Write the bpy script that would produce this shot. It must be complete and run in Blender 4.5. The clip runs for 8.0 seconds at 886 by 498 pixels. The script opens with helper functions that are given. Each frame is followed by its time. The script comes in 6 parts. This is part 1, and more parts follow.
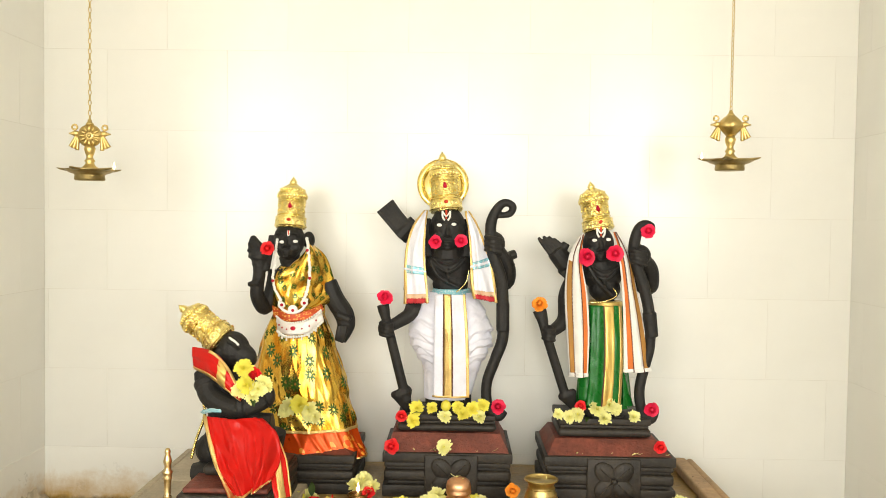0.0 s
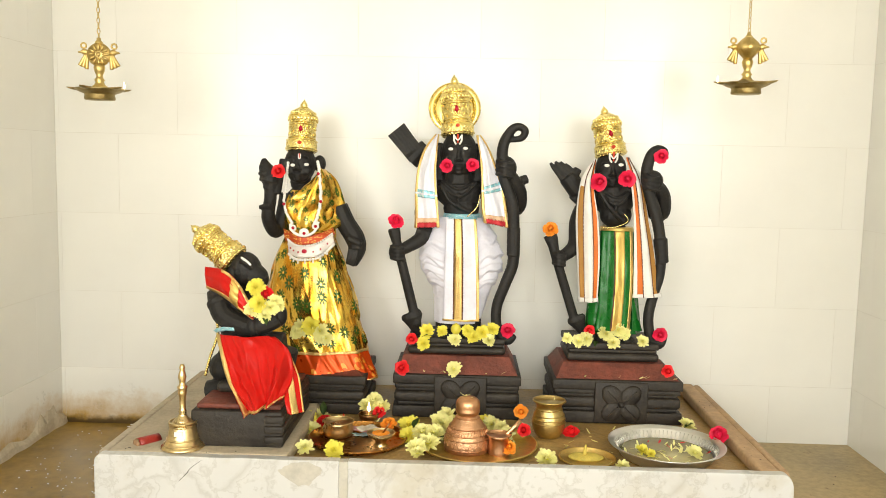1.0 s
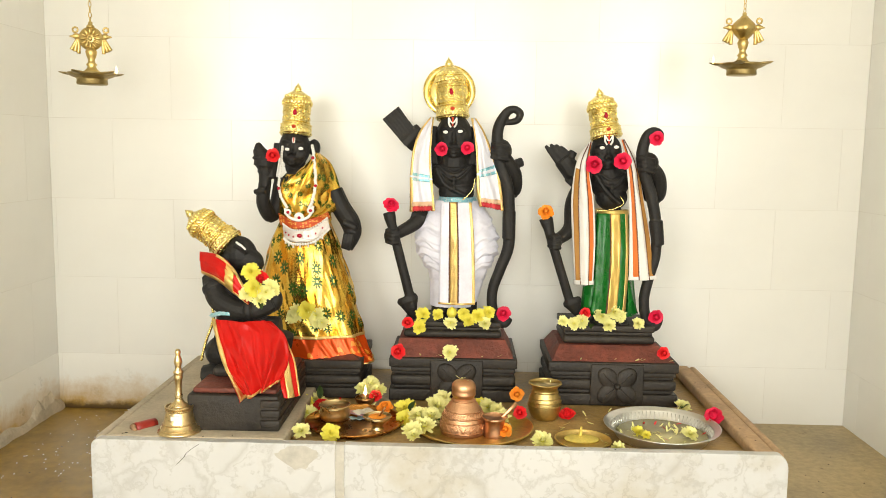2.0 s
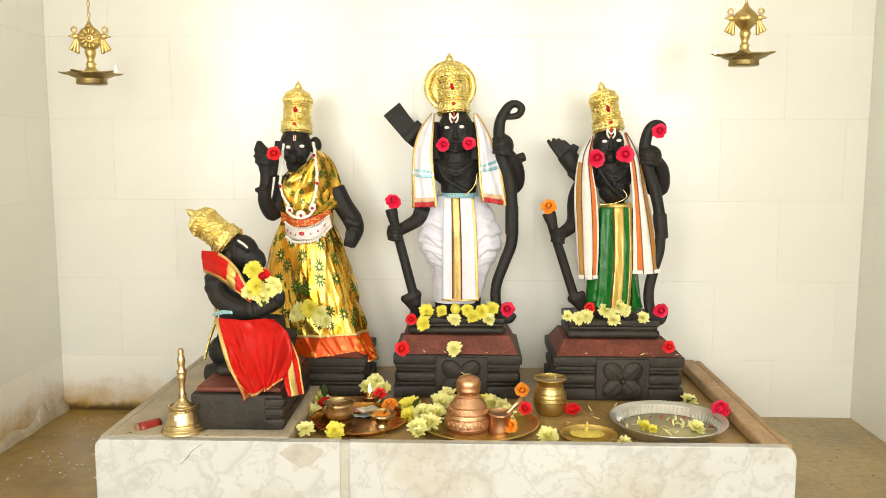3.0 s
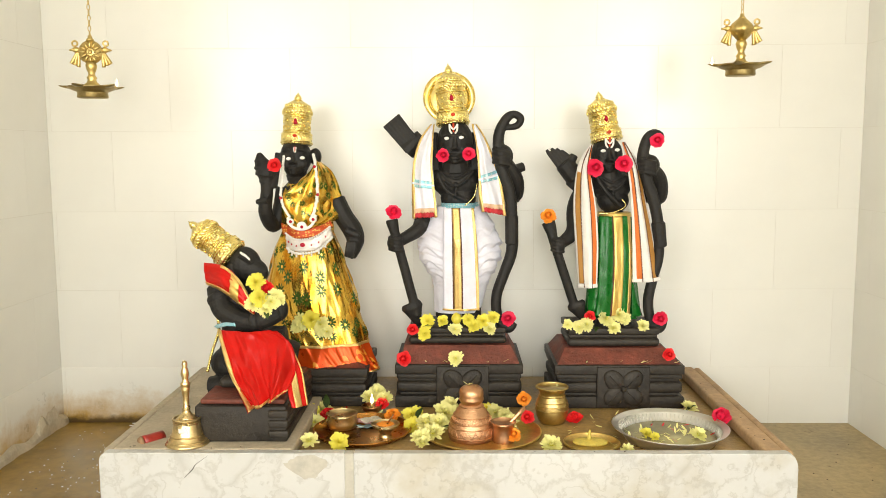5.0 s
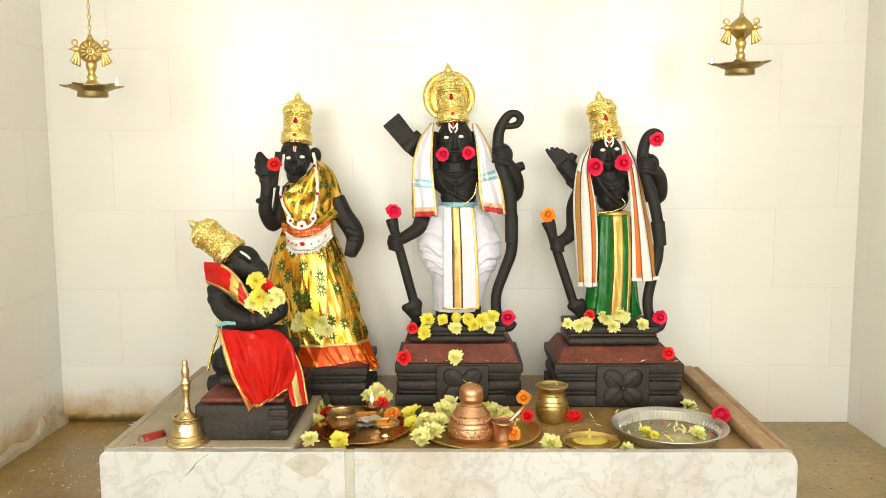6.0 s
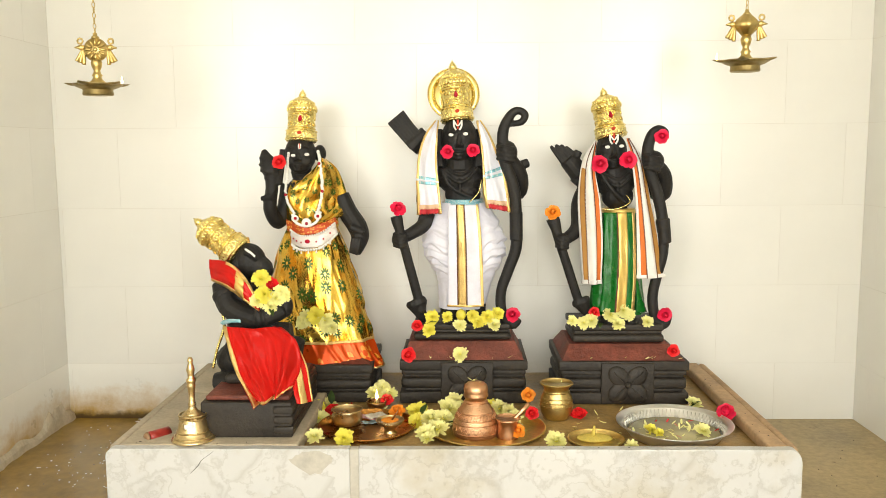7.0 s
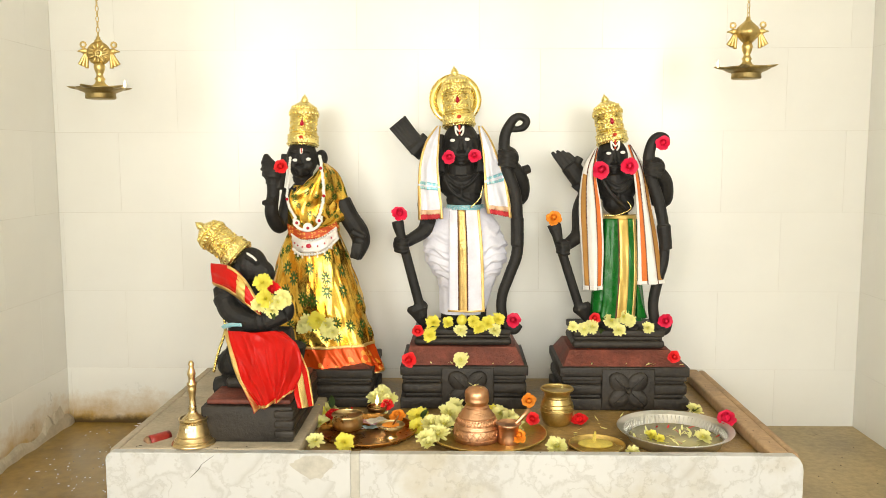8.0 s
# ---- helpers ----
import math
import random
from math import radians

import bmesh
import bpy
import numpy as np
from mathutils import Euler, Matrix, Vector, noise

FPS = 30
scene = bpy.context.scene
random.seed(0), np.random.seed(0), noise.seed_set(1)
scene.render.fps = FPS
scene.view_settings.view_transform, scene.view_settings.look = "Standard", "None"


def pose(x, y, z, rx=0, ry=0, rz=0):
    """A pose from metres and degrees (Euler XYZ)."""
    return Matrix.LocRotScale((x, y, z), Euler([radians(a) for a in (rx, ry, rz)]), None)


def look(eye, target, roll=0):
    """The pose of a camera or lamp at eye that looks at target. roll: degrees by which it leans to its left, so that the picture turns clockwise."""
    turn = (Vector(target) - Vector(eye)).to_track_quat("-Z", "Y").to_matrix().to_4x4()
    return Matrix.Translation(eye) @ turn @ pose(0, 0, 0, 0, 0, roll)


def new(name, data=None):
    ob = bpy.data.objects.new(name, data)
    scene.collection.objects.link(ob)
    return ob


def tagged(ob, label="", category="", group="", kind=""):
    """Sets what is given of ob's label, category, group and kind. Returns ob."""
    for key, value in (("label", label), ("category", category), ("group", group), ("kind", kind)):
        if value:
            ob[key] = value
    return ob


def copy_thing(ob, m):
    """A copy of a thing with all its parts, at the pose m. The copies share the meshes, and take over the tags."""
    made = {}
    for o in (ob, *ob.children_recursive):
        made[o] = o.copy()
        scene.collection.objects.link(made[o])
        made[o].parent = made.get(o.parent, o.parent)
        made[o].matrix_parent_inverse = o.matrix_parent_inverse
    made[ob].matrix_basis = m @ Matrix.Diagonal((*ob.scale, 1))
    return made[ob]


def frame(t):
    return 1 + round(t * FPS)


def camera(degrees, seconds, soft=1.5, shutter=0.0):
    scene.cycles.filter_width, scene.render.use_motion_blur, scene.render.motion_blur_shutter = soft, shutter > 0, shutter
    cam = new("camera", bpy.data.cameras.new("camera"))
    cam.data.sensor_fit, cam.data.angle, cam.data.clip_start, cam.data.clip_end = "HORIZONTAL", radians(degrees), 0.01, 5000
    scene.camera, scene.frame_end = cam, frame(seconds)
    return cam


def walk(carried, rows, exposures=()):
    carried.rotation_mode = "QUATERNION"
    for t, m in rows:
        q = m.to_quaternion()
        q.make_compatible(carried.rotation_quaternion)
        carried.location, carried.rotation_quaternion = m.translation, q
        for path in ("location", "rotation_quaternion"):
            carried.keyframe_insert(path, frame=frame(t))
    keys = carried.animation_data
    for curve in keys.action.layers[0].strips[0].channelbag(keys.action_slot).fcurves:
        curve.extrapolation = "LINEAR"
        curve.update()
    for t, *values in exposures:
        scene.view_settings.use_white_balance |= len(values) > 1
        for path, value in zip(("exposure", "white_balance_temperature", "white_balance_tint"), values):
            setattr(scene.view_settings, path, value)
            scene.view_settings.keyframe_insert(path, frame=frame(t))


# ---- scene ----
cam = camera(56.1, 8.0, soft=0.75)
PATH = [
    (0, (0.056, -0.107, 1.098), (0.022, 1.891, 1.029), 0.8),
    (0.5, (0.065, -0.113, 1.074), (0.015, 1.881, 0.927), 1.1),
    (1, (0.052, -0.11, 1.038), (-0.002, 1.878, 0.83), 1.2),
    (2.5, (0.065, -0.103, 1.031), (0.014, 1.881, 0.785), 0.5),
    (3, (0.064, -0.096, 1.02), (0.006, 1.889, 0.775), 0.1),
    (3.5, (0.056, -0.098, 1.029), (0.002, 1.887, 0.79), 0.1),
    (4, (0.053, -0.101, 1.034), (0.006, 1.885, 0.801), -0.3),
    (4.5, (0.036, -0.106, 1.031), (-0.003, 1.881, 0.804), -0.3),
    (6, (0.031, -0.112, 1.03), (-0.004, 1.874, 0.801), -0.3),
    (6.5, (0.035, -0.114, 1.034), (-0.008, 1.872, 0.801), -0.3),
    (7, (0.035, -0.113, 1.034), (-0.014, 1.873, 0.796), -0.4),
    (7.5, (0.029, -0.113, 1.031), (-0.018, 1.873, 0.802), -0.3),
    (8, (0.023, -0.116, 1.028), (-0.02, 1.871, 0.807), -0.1),
]
walk(cam, [(t, look(eye, target, roll)) for t, eye, target, roll in PATH])

# ---------------------------------------------------------------- light
scene.view_settings.exposure = 0.0
world = bpy.data.worlds.new("world")
scene.world = world
world.use_nodes = True
sky = world.node_tree.nodes.new("ShaderNodeTexSky")
sky.sky_type, sky.sun_disc = "NISHITA", False
sky.sun_elevation, sky.sun_rotation = radians(57), radians(328)
world.node_tree.links.new(sky.outputs[0], world.node_tree.nodes["Background"].inputs[0])
world.node_tree.nodes["Background"].inputs[1].default_value = 0.12
sun_data = bpy.data.lights.new("sun", "SUN")
sun_data.energy, sun_data.angle, sun_data.color = 2.5, radians(0.5), (1, 0.95, 0.88)
sun = new("sun", sun_data)
sun.matrix_world = look((0, 0, 0), (0.35, -0.55, -1.0))


def opening_light(name, centre, target, w, h, power, colour):
    data = bpy.data.lights.new(name, "AREA")
    data.shape, data.size, data.size_y, data.energy, data.color = "RECTANGLE", w, h, power, colour
    ob = new(name, data)
    ob.matrix_world = look(centre, target)
    return ob


# area lamps standing in for skylight at three unseen openings in the hall's rear wall
for x in (-2.2, 0.0, 2.2):
    opening_light("daylight_stand_in", (x, -3.42, 1.55), (x, 0, 1.55), 1.5, 2.2, 114, (1.0, 0.98, 0.895))


# ---------------------------------------------------------------- materials
def nodes_of(m):
    nt = m.node_tree
    return nt, nt.nodes, nt.links, nt.nodes["Principled BSDF"]


def ramp(nt, src, stops):
    r = nt.nodes.new("ShaderNodeValToRGB")
    while len(r.color_ramp.elements) < len(stops):
        r.color_ramp.elements.new(0.5)
    for e, (p, c) in zip(r.color_ramp.elements, stops):
        e.position, e.color = p, (*c, 1)
    nt.links.new(src, r.inputs[0])
    return r.outputs[0]


def noise_node(nt, coord, scale, detail=6.0, rough=0.6):
    n = nt.nodes.new("ShaderNodeTexNoise")
    n.inputs["Scale"].default_value, n.inputs["Detail"].default_value, n.inputs["Roughness"].default_value = scale, detail, rough
    nt.links.new(coord, n.inputs["Vector"])
    return n.outputs["Fac"]


def mixed(nt, fac, a, b, mode="MIX"):
    n = nt.nodes.new("ShaderNodeMix")
    n.data_type, n.blend_type = "RGBA", mode
    for sock, v in ((n.inputs[0], fac), (n.inputs[6], a), (n.inputs[7], b)):
        if isinstance(v, (int, float)):
            sock.default_value = v
        elif isinstance(v, tuple):
            sock.default_value = (*v, 1)
        else:
            nt.links.new(v, sock)
    return n.outputs[2]


def maths(nt, op, *vals):
    n = nt.nodes.new("ShaderNodeMath")
    n.operation = op
    for i, v in enumerate(vals):
        if isinstance(v, (int, float)):
            n.inputs[i].default_value = v
        else:
            nt.links.new(v, n.inputs[i])
    return n.outputs[0]


def material(name, colour, rough=0.5, metal=0.0, var=0.15, scale=6.0, fine=60.0, bump=0.15, dist=0.002, piece=0.0, spec=0.5, sheen=0.0, coat=0.0):
    """A surface with mottling at two scales, uneven gloss and fine relief."""
    m = bpy.data.materials.new(name)
    m.use_nodes = True
    nt, ns, ln, p = nodes_of(m)
    co = ns.new("ShaderNodeTexCoord").outputs["Object"]
    n1, n2 = noise_node(nt, co, scale), noise_node(nt, co, fine)
    dark = tuple(c * (1 - var) for c in colour)
    lite = tuple(min(1, c * (1 + var)) for c in colour)
    c = ramp(nt, n1, [(0.3, dark), (0.7, lite)])
    c = mixed(nt, 0.35 * min(1, var * 4), c, ramp(nt, n2, [(0.35, dark), (0.65, lite)]))
    if piece:
        r = ns.new("ShaderNodeObjectInfo").outputs["Random"]
        c = mixed(nt, 1.0, c, ramp(nt, r, [(0, (1 - piece,) * 3), (1, (1, 1, 1))]), "MULTIPLY")
    ln.new(c, p.inputs["Base Color"])
    ln.new(maths(nt, "MULTIPLY_ADD", n1, 0.3, rough - 0.15), p.inputs["Roughness"])
    p.inputs["Metallic"].default_value = metal
    p.inputs["Specular IOR Level"].default_value = spec
    p.inputs["Sheen Weight"].default_value = sheen
    p.inputs["Coat Weight"].default_value = coat
    b = ns.new("ShaderNodeBump")
    b.inputs["Strength"].default_value, b.inputs["Distance"].default_value = bump, dist
    ln.new(maths(nt, "ADD", n2, n1), b.inputs["Height"])
    ln.new(b.outputs[0], p.inputs["Normal"])
    return m


def embossed(name, colour, rough, scale, depth):
    """Pressed metal sheet: scrolls and beads in relief."""
    m = material(name, colour, rough, 1.0, 0.12, 20, 90)
    nt, ns, ln, p = nodes_of(m)
    co = ns.new("ShaderNodeTexCoord").outputs["Object"]
    v = ns.new("ShaderNodeTexVoronoi")
    v.feature = "SMOOTH_F1"
    v.inputs["Scale"].default_value = scale
    ln.new(co, v.inputs["Vector"])
    w = ns.new("ShaderNodeTexWave")
    w.wave_type = "RINGS"
    w.inputs["Scale"].default_value, w.inputs["Distortion"].default_value = scale * 0.35, 7.0
    w.inputs["Detail"].default_value, w.inputs["Detail Scale"].default_value = 2.0, 2.0
    ln.new(co, w.inputs["Vector"])
    hgt = maths(nt, "ADD", maths(nt, "MULTIPLY", w.outputs["Fac"], 0.6), maths(nt, "SUBTRACT", 1.0, v.outputs["Distance"]))
    b = ns.new("ShaderNodeBump")
    b.inputs["Strength"].default_value, b.inputs["Distance"].default_value = 0.8, depth
    ln.new(hgt, b.inputs["Height"])
    ln.new(b.outputs[0], p.inputs["Normal"])
    return m


def woven(name, colour, rough, second=None, star=False, cells=(6, 8), metal=0.0, stripes=0, sheen=0.0, under=None):
    """Cloth with a fine weave over its own u, v; star: printed sunbursts in the second colour."""
    m = material(name, colour, rough, metal, 0.12, 14, 120, 0.1, 0.001, sheen=sheen)
    nt, ns, ln, p = nodes_of(m)
    uv = ns.new("ShaderNodeTexCoord").outputs["UV"]
    # under: soft noise patches of a second colour, painting the shade in fold hollows
    if under is not None:
        mp = ns.new("ShaderNodeMapping")
        mp.inputs["Scale"].default_value = (4.5, 3.0, 1)
        ln.new(uv, mp.inputs["Vector"])
        blend = ramp(nt, noise_node(nt, mp.outputs[0], 1.6, 3, 0.5), [(0.47, (0, 0, 0)), (0.64, (1, 1, 1))])
        base = p.inputs["Base Color"].links[0].from_socket
        ln.new(mixed(nt, blend, base, under), p.inputs["Base Color"])
    if second is not None:
        mp = ns.new("ShaderNodeMapping")
        mp.inputs["Scale"].default_value = (*cells, 1)
        ln.new(uv, mp.inputs["Vector"])
        vo = ns.new("ShaderNodeTexVoronoi")
        vo.voronoi_dimensions = "2D"
        vo.inputs["Scale"].default_value = 1.0
        vo.inputs["Randomness"].default_value = 0.75
        ln.new(mp.outputs[0], vo.inputs["Vector"])
        d = ns.new("ShaderNodeVectorMath")
        d.operation = "SUBTRACT"
        ln.new(mp.outputs[0], d.inputs[0])
        ln.new(vo.outputs["Position"], d.inputs[1])
        s = ns.new("ShaderNodeSeparateXYZ")
        ln.new(d.outputs[0], s.inputs[0])
        ang = maths(nt, "ARCTAN2", s.outputs[1], s.outputs[0])
        if star:
            rad = maths(nt, "MULTIPLY_ADD", maths(nt, "ABSOLUTE", maths(nt, "COSINE", maths(nt, "MULTIPLY", ang, 5.0))), 0.19, 0.13)
        else:
            rad = maths(nt, "MULTIPLY_ADD", maths(nt, "SINE", maths(nt, "MULTIPLY", ang, 3.0)), 0.12, 0.28)
        mask = maths(nt, "LESS_THAN", vo.outputs["Distance"], rad)
        hole = maths(nt, "GREATER_THAN", vo.outputs["Distance"], 0.07 if star else 0.16)
        mask = maths(nt, "MULTIPLY", mask, hole)
        base = p.inputs["Base Color"].links[0].from_socket
        ln.new(mixed(nt, mask, base, second), p.inputs["Base Color"])
        if metal:
            ln.new(maths(nt, "MULTIPLY_ADD", mask, -0.7 * metal, metal), p.inputs["Metallic"])
    return m


M_TILE = material("glazed_tile", (0.81, 0.80, 0.745), 0.22, 0, 0.03, 2.5, 30, 0.02, 0.001, piece=0.025)
M_STAINED = material("stained_tile", (0.81, 0.80, 0.745), 0.3, 0, 0.03, 2.5, 30, 0.05, 0.001)
nt, ns, ln, p = nodes_of(M_STAINED)
tc = ns.new("ShaderNodeTexCoord").outputs["Object"]
sp = ns.new("ShaderNodeSeparateXYZ")
ln.new(tc, sp.inputs[0])
rise = maths(nt, "ADD", maths(nt, "MULTIPLY", sp.outputs[2], 4.2), maths(nt, "MULTIPLY", noise_node(nt, tc, 9, 8, 0.7), 0.9))
ln.new(mixed(nt, ramp(nt, rise, [(0.5, (1, 1, 1)), (1.0, (0, 0, 0))]), p.inputs["Base Color"].links[0].from_socket, (0.48, 0.29, 0.06)), p.inputs["Base Color"])
grime = maths(nt, "ADD", maths(nt, "MULTIPLY", sp.outputs[2], 14.0), maths(nt, "MULTIPLY", noise_node(nt, tc, 22, 6, 0.7), 0.7))
ln.new(mixed(nt, ramp(nt, grime, [(0.52, (1, 1, 1)), (0.84, (0, 0, 0))]), p.inputs["Base Color"].links[0].from_socket, (0.10, 0.06, 0.02)), p.inputs["Base Color"])
M_GROUT = material("grout", (0.62, 0.58, 0.5), 0.8)
M_PLASTER = material("plaster", (0.72, 0.7, 0.65), 0.8)
M_STONE = material("black_granite", (0.016, 0.0145, 0.013), 0.58, 0, 0.5, 12, 110, 0.6, 0.0028, spec=0.35)
M_PED = material("oiled_black_stone", (0.029, 0.023, 0.017), 0.55, 0, 0.6, 9, 70, 0.7, 0.004, spec=0.4)
M_RED = material("red_painted_stone", (0.16, 0.04, 0.024), 0.6, 0, 0.6, 11, 60, 0.8, 0.005)
M_GOLD = embossed("embossed_brass_gilt", (0.93, 0.75, 0.28), 0.26, 135, 0.003)
M_GILT = material("polished_gilt", (0.93, 0.75, 0.28), 0.24, 1.0, 0.1, 20, 120, 0.2)
M_BRASS = material("worn_brass", (0.73, 0.57, 0.29), 0.3, 1.0, 0.25, 14, 90, 0.2)
M_POT = material("dull_yellow_brass", (0.60, 0.45, 0.17), 0.38, 1.0, 0.25, 14, 90, 0.2)
M_TRAY = material("matt_brass_tray", (0.72, 0.53, 0.18), 0.4, 0.9, 0.25, 16, 90, 0.2)
M_DARKBRASS = material("tarnished_brass", (0.34, 0.26, 0.11), 0.42, 1.0, 0.4, 12, 70, 0.3)
M_COPPER = material("polished_copper", (0.66, 0.37, 0.20), 0.36, 1.0, 0.2, 14, 90, 0.2)
M_COPPER_E = embossed("engraved_copper", (0.66, 0.38, 0.21), 0.42, 260, 0.0006)
M_CTRAY = material("golden_copper_tray", (0.50, 0.24, 0.06), 0.28, 1.0, 0.45, 18, 90, 0.2)
M_LIP = material("lime_washed_cement", (0.58, 0.53, 0.43), 0.7, 0, 0.15, 8, 80, 0.4, 0.003)
M_OLDCOPPER = material("oily_copper", (0.40, 0.21, 0.09), 0.3, 1.0, 0.4, 18, 90, 0.2)
M_STEEL = material("stainless_steel", (0.78, 0.78, 0.75), 0.34, 1.0, 0.08, 20, 120, 0.1)
M_GEM = material("red_glass_stone", (0.45, 0.01, 0.03), 0.12, 0, 0.2, 40)
M_WHITE = material("white_enamel", (0.85, 0.83, 0.78), 0.3, 0, 0.05, 40)
M_VERM = material("vermilion_paste", (0.6, 0.06, 0.02), 0.8, 0, 0.2, 60)
# the orange under colour imitates shaded folds in the gold
M_SARI = woven("gold_brocade", (0.80, 0.52, 0.085), 0.24, (0.05, 0.105, 0.012), True, (6.2, 7.4), 0.95, under=(0.62, 0.25, 0.015))
M_SARIB = woven("orange_brocade_border", (0.70, 0.075, 0.005), 0.3, (0.84, 0.30, 0.03), False, (7, 7), 0.5)
M_SASH = woven("orange_brocade", (0.45, 0.055, 0.005), 0.4, (0.75, 0.4, 0.06), False, (3, 9), 0.4)
M_WSILK = woven("white_silk", (0.76, 0.755, 0.85), 0.33)
M_WCOT = woven("white_cotton", (0.80, 0.775, 0.735), 0.75)
M_WSHAWL = woven("bluish_white_cotton", (0.76, 0.765, 0.85), 0.6)
M_ZARI = embossed("gold_zari_braid", (0.86, 0.62, 0.24), 0.4, 220, 0.0012)
M_BLUE = woven("blue_silver_braid", (0.26, 0.60, 0.70), 0.35, (0.75, 0.8, 0.8), False, (30, 1.2), 0.4)
M_FRINGE = woven("red_fringe", (0.55, 0.03, 0.04), 0.7)
M_BROWN = woven("dark_brown_thread", (0.10, 0.03, 0.015), 0.7)
M_OCHRE = woven("ochre_stripe", (0.42, 0.2, 0.04), 0.7)
M_ORANGE = woven("orange_stripe", (0.66, 0.16, 0.02), 0.7)
M_GREEN = woven("green_silk", (0.006, 0.125, 0.014), 0.28)
M_GOLDSILK = woven("gold_silk", (0.72, 0.5, 0.14), 0.32, metal=0.55)
M_REDSILK = woven("red_satin", (0.53, 0.007, 0.004), 0.34, sheen=0.0)
for m_, k_ in ((M_REDSILK, 0.28), (M_GREEN, 0.35), (M_WSILK, 0.35)):
    nodes_of(m_)[3].inputs["Specular IOR Level"].default_value = k_
M_MARBLE = material("veined_marble", (0.60, 0.60, 0.585), 0.38, 0, 0.05, 5, 60, 0.1)
M_CEMENT = material("oil_soaked_cement", (0.36, 0.235, 0.085), 0.36, 0, 0.5, 7, 60, 0.5, 0.004)
M_LEDGE = material("pale_cement", (0.46, 0.39, 0.28), 0.75, 0, 0.25, 8, 80, 0.5, 0.003)
M_PATCH = material("grey_smeared_cement", (0.50, 0.475, 0.41), 0.7, 0, 0.2, 14, 90, 0.4, 0.002)
M_RIM = material("reddish_worn_cement", (0.47, 0.31, 0.17), 0.7, 0, 0.3, 9, 60, 0.6, 0.004)
M_FLOOR = material("wet_cement_floor", (0.40, 0.305, 0.15), 0.42, 0, 0.4, 3, 45, 0.25, 0.003)
M_WET = material("standing_water", (0.27, 0.165, 0.035), 0.14, 0, 0.3, 5, 30, 0.05, 0.001)
M_YELLOW = material("yellow_petal", (0.99, 0.88, 0.13), 0.7, 0, 0.08, 30, piece=0.08)
M_PALE = material("pale_yellow_petal", (1.0, 0.94, 0.42), 0.7, 0, 0.06, 30, piece=0.08)
M_HEART = material("flower_heart", (0.92, 0.80, 0.06), 0.8, 0, 0.3, 90)
M_PASTE = material("turmeric_paste", (0.66, 0.52, 0.10), 0.6, 0, 0.25, 40, 150, 0.4)
M_ROSE = material("rose_petal", (0.80, 0.012, 0.07), 0.6, 0, 0.2, 40, piece=0.15)
M_CRIM = material("crimson_petal", (0.75, 0.012, 0.015), 0.6, 0, 0.2, 40)
M_ORFL = material("marigold_petal", (0.85, 0.28, 0.015), 0.7, 0, 0.2, 40)
M_LEAF = material("leaf", (0.06, 0.11, 0.02), 0.6, 0, 0.3, 40)
M_WOODRED = material("red_lacquered_wood", (0.34, 0.03, 0.02), 0.4, 0, 0.3, 20, 90)
M_WOOD = material("bare_wood", (0.28, 0.16, 0.08), 0.7, 0, 0.3, 20, 90)
M_LEMON = material("lemon_skin", (0.66, 0.58, 0.06), 0.4, 0, 0.15, 30, 200, 0.4)
M_NOTE = material("banknote_paper", (0.62, 0.57, 0.52), 0.8, 0, 0.2, 30)
M_WATER = material("milky_water", (0.50, 0.45, 0.24), 0.2, 0, 0.2, 12, 30, 0.05)
M_LED = bpy.data.materials.new("lamp_glass")
M_LED.use_nodes = True
lp = M_LED.node_tree.nodes["Principled BSDF"]
lp.inputs["Emission Color"].default_value = (1.0, 0.97, 0.92, 1)
lp.inputs["Emission Strength"].default_value = 25
# thin petals let light through
for m_, c_ in ((M_YELLOW, (0.97, 0.85, 0.12)), (M_PALE, (0.98, 0.94, 0.42))):
    nt, ns, ln, p = nodes_of(m_)
    tl, mx = ns.new("ShaderNodeBsdfTranslucent"), ns.new("ShaderNodeMixShader")
    tl.inputs["Color"].default_value = (*c_, 1)
    mx.inputs[0].default_value = 0.2
    ln.new(p.outputs[0], mx.inputs[1])
    ln.new(tl.outputs[0], mx.inputs[2])
    ln.new(mx.outputs[0], ns["Material Output"].inputs[0])
M_FLAME = bpy.data.materials.new("flame")
M_FLAME.use_nodes = True
fp = M_FLAME.node_tree.nodes["Principled BSDF"]
fp.inputs["Emission Color"].default_value = (1.0, 0.72, 0.3, 1)
fp.inputs["Emission Strength"].default_value = 12

# veins in the marble, stains of oil on the floor
nt, ns, ln, p = nodes_of(M_MARBLE)
co = ns.new("ShaderNodeTexCoord").outputs["Object"]
warp = mixed(nt, 0.4, co, noise_node(nt, co, 5))
vo = ns.new("ShaderNodeTexVoronoi")
vo.feature = "DISTANCE_TO_EDGE"
vo.inputs["Scale"].default_value = 13
ln.new(warp, vo.inputs["Vector"])
vein = ramp(nt, vo.outputs["Distance"], [(0.0, (0.80, 0.79, 0.765)), (0.05, (0.9, 0.895, 0.88)), (0.13, (1, 1, 1))])
dirt = ramp(nt, noise_node(nt, co, 3.5, 8), [(0.34, (0.84, 0.79, 0.68)), (0.5, (1, 1, 1))])
base = p.inputs["Base Color"].links[0].from_socket
ln.new(mixed(nt, 1.0, mixed(nt, 0.8, base, vein, "MULTIPLY"), dirt, "MULTIPLY"), p.inputs["Base Color"])
nt, ns, ln, p = nodes_of(M_FLOOR)
co = ns.new("ShaderNodeTexCoord").outputs["Object"]
base = p.inputs["Base Color"].links[0].from_socket
spots = ramp(nt, noise_node(nt, co, 14, 3), [(0.27, (0.45, 0.38, 0.3)), (0.34, (1, 1, 1))])
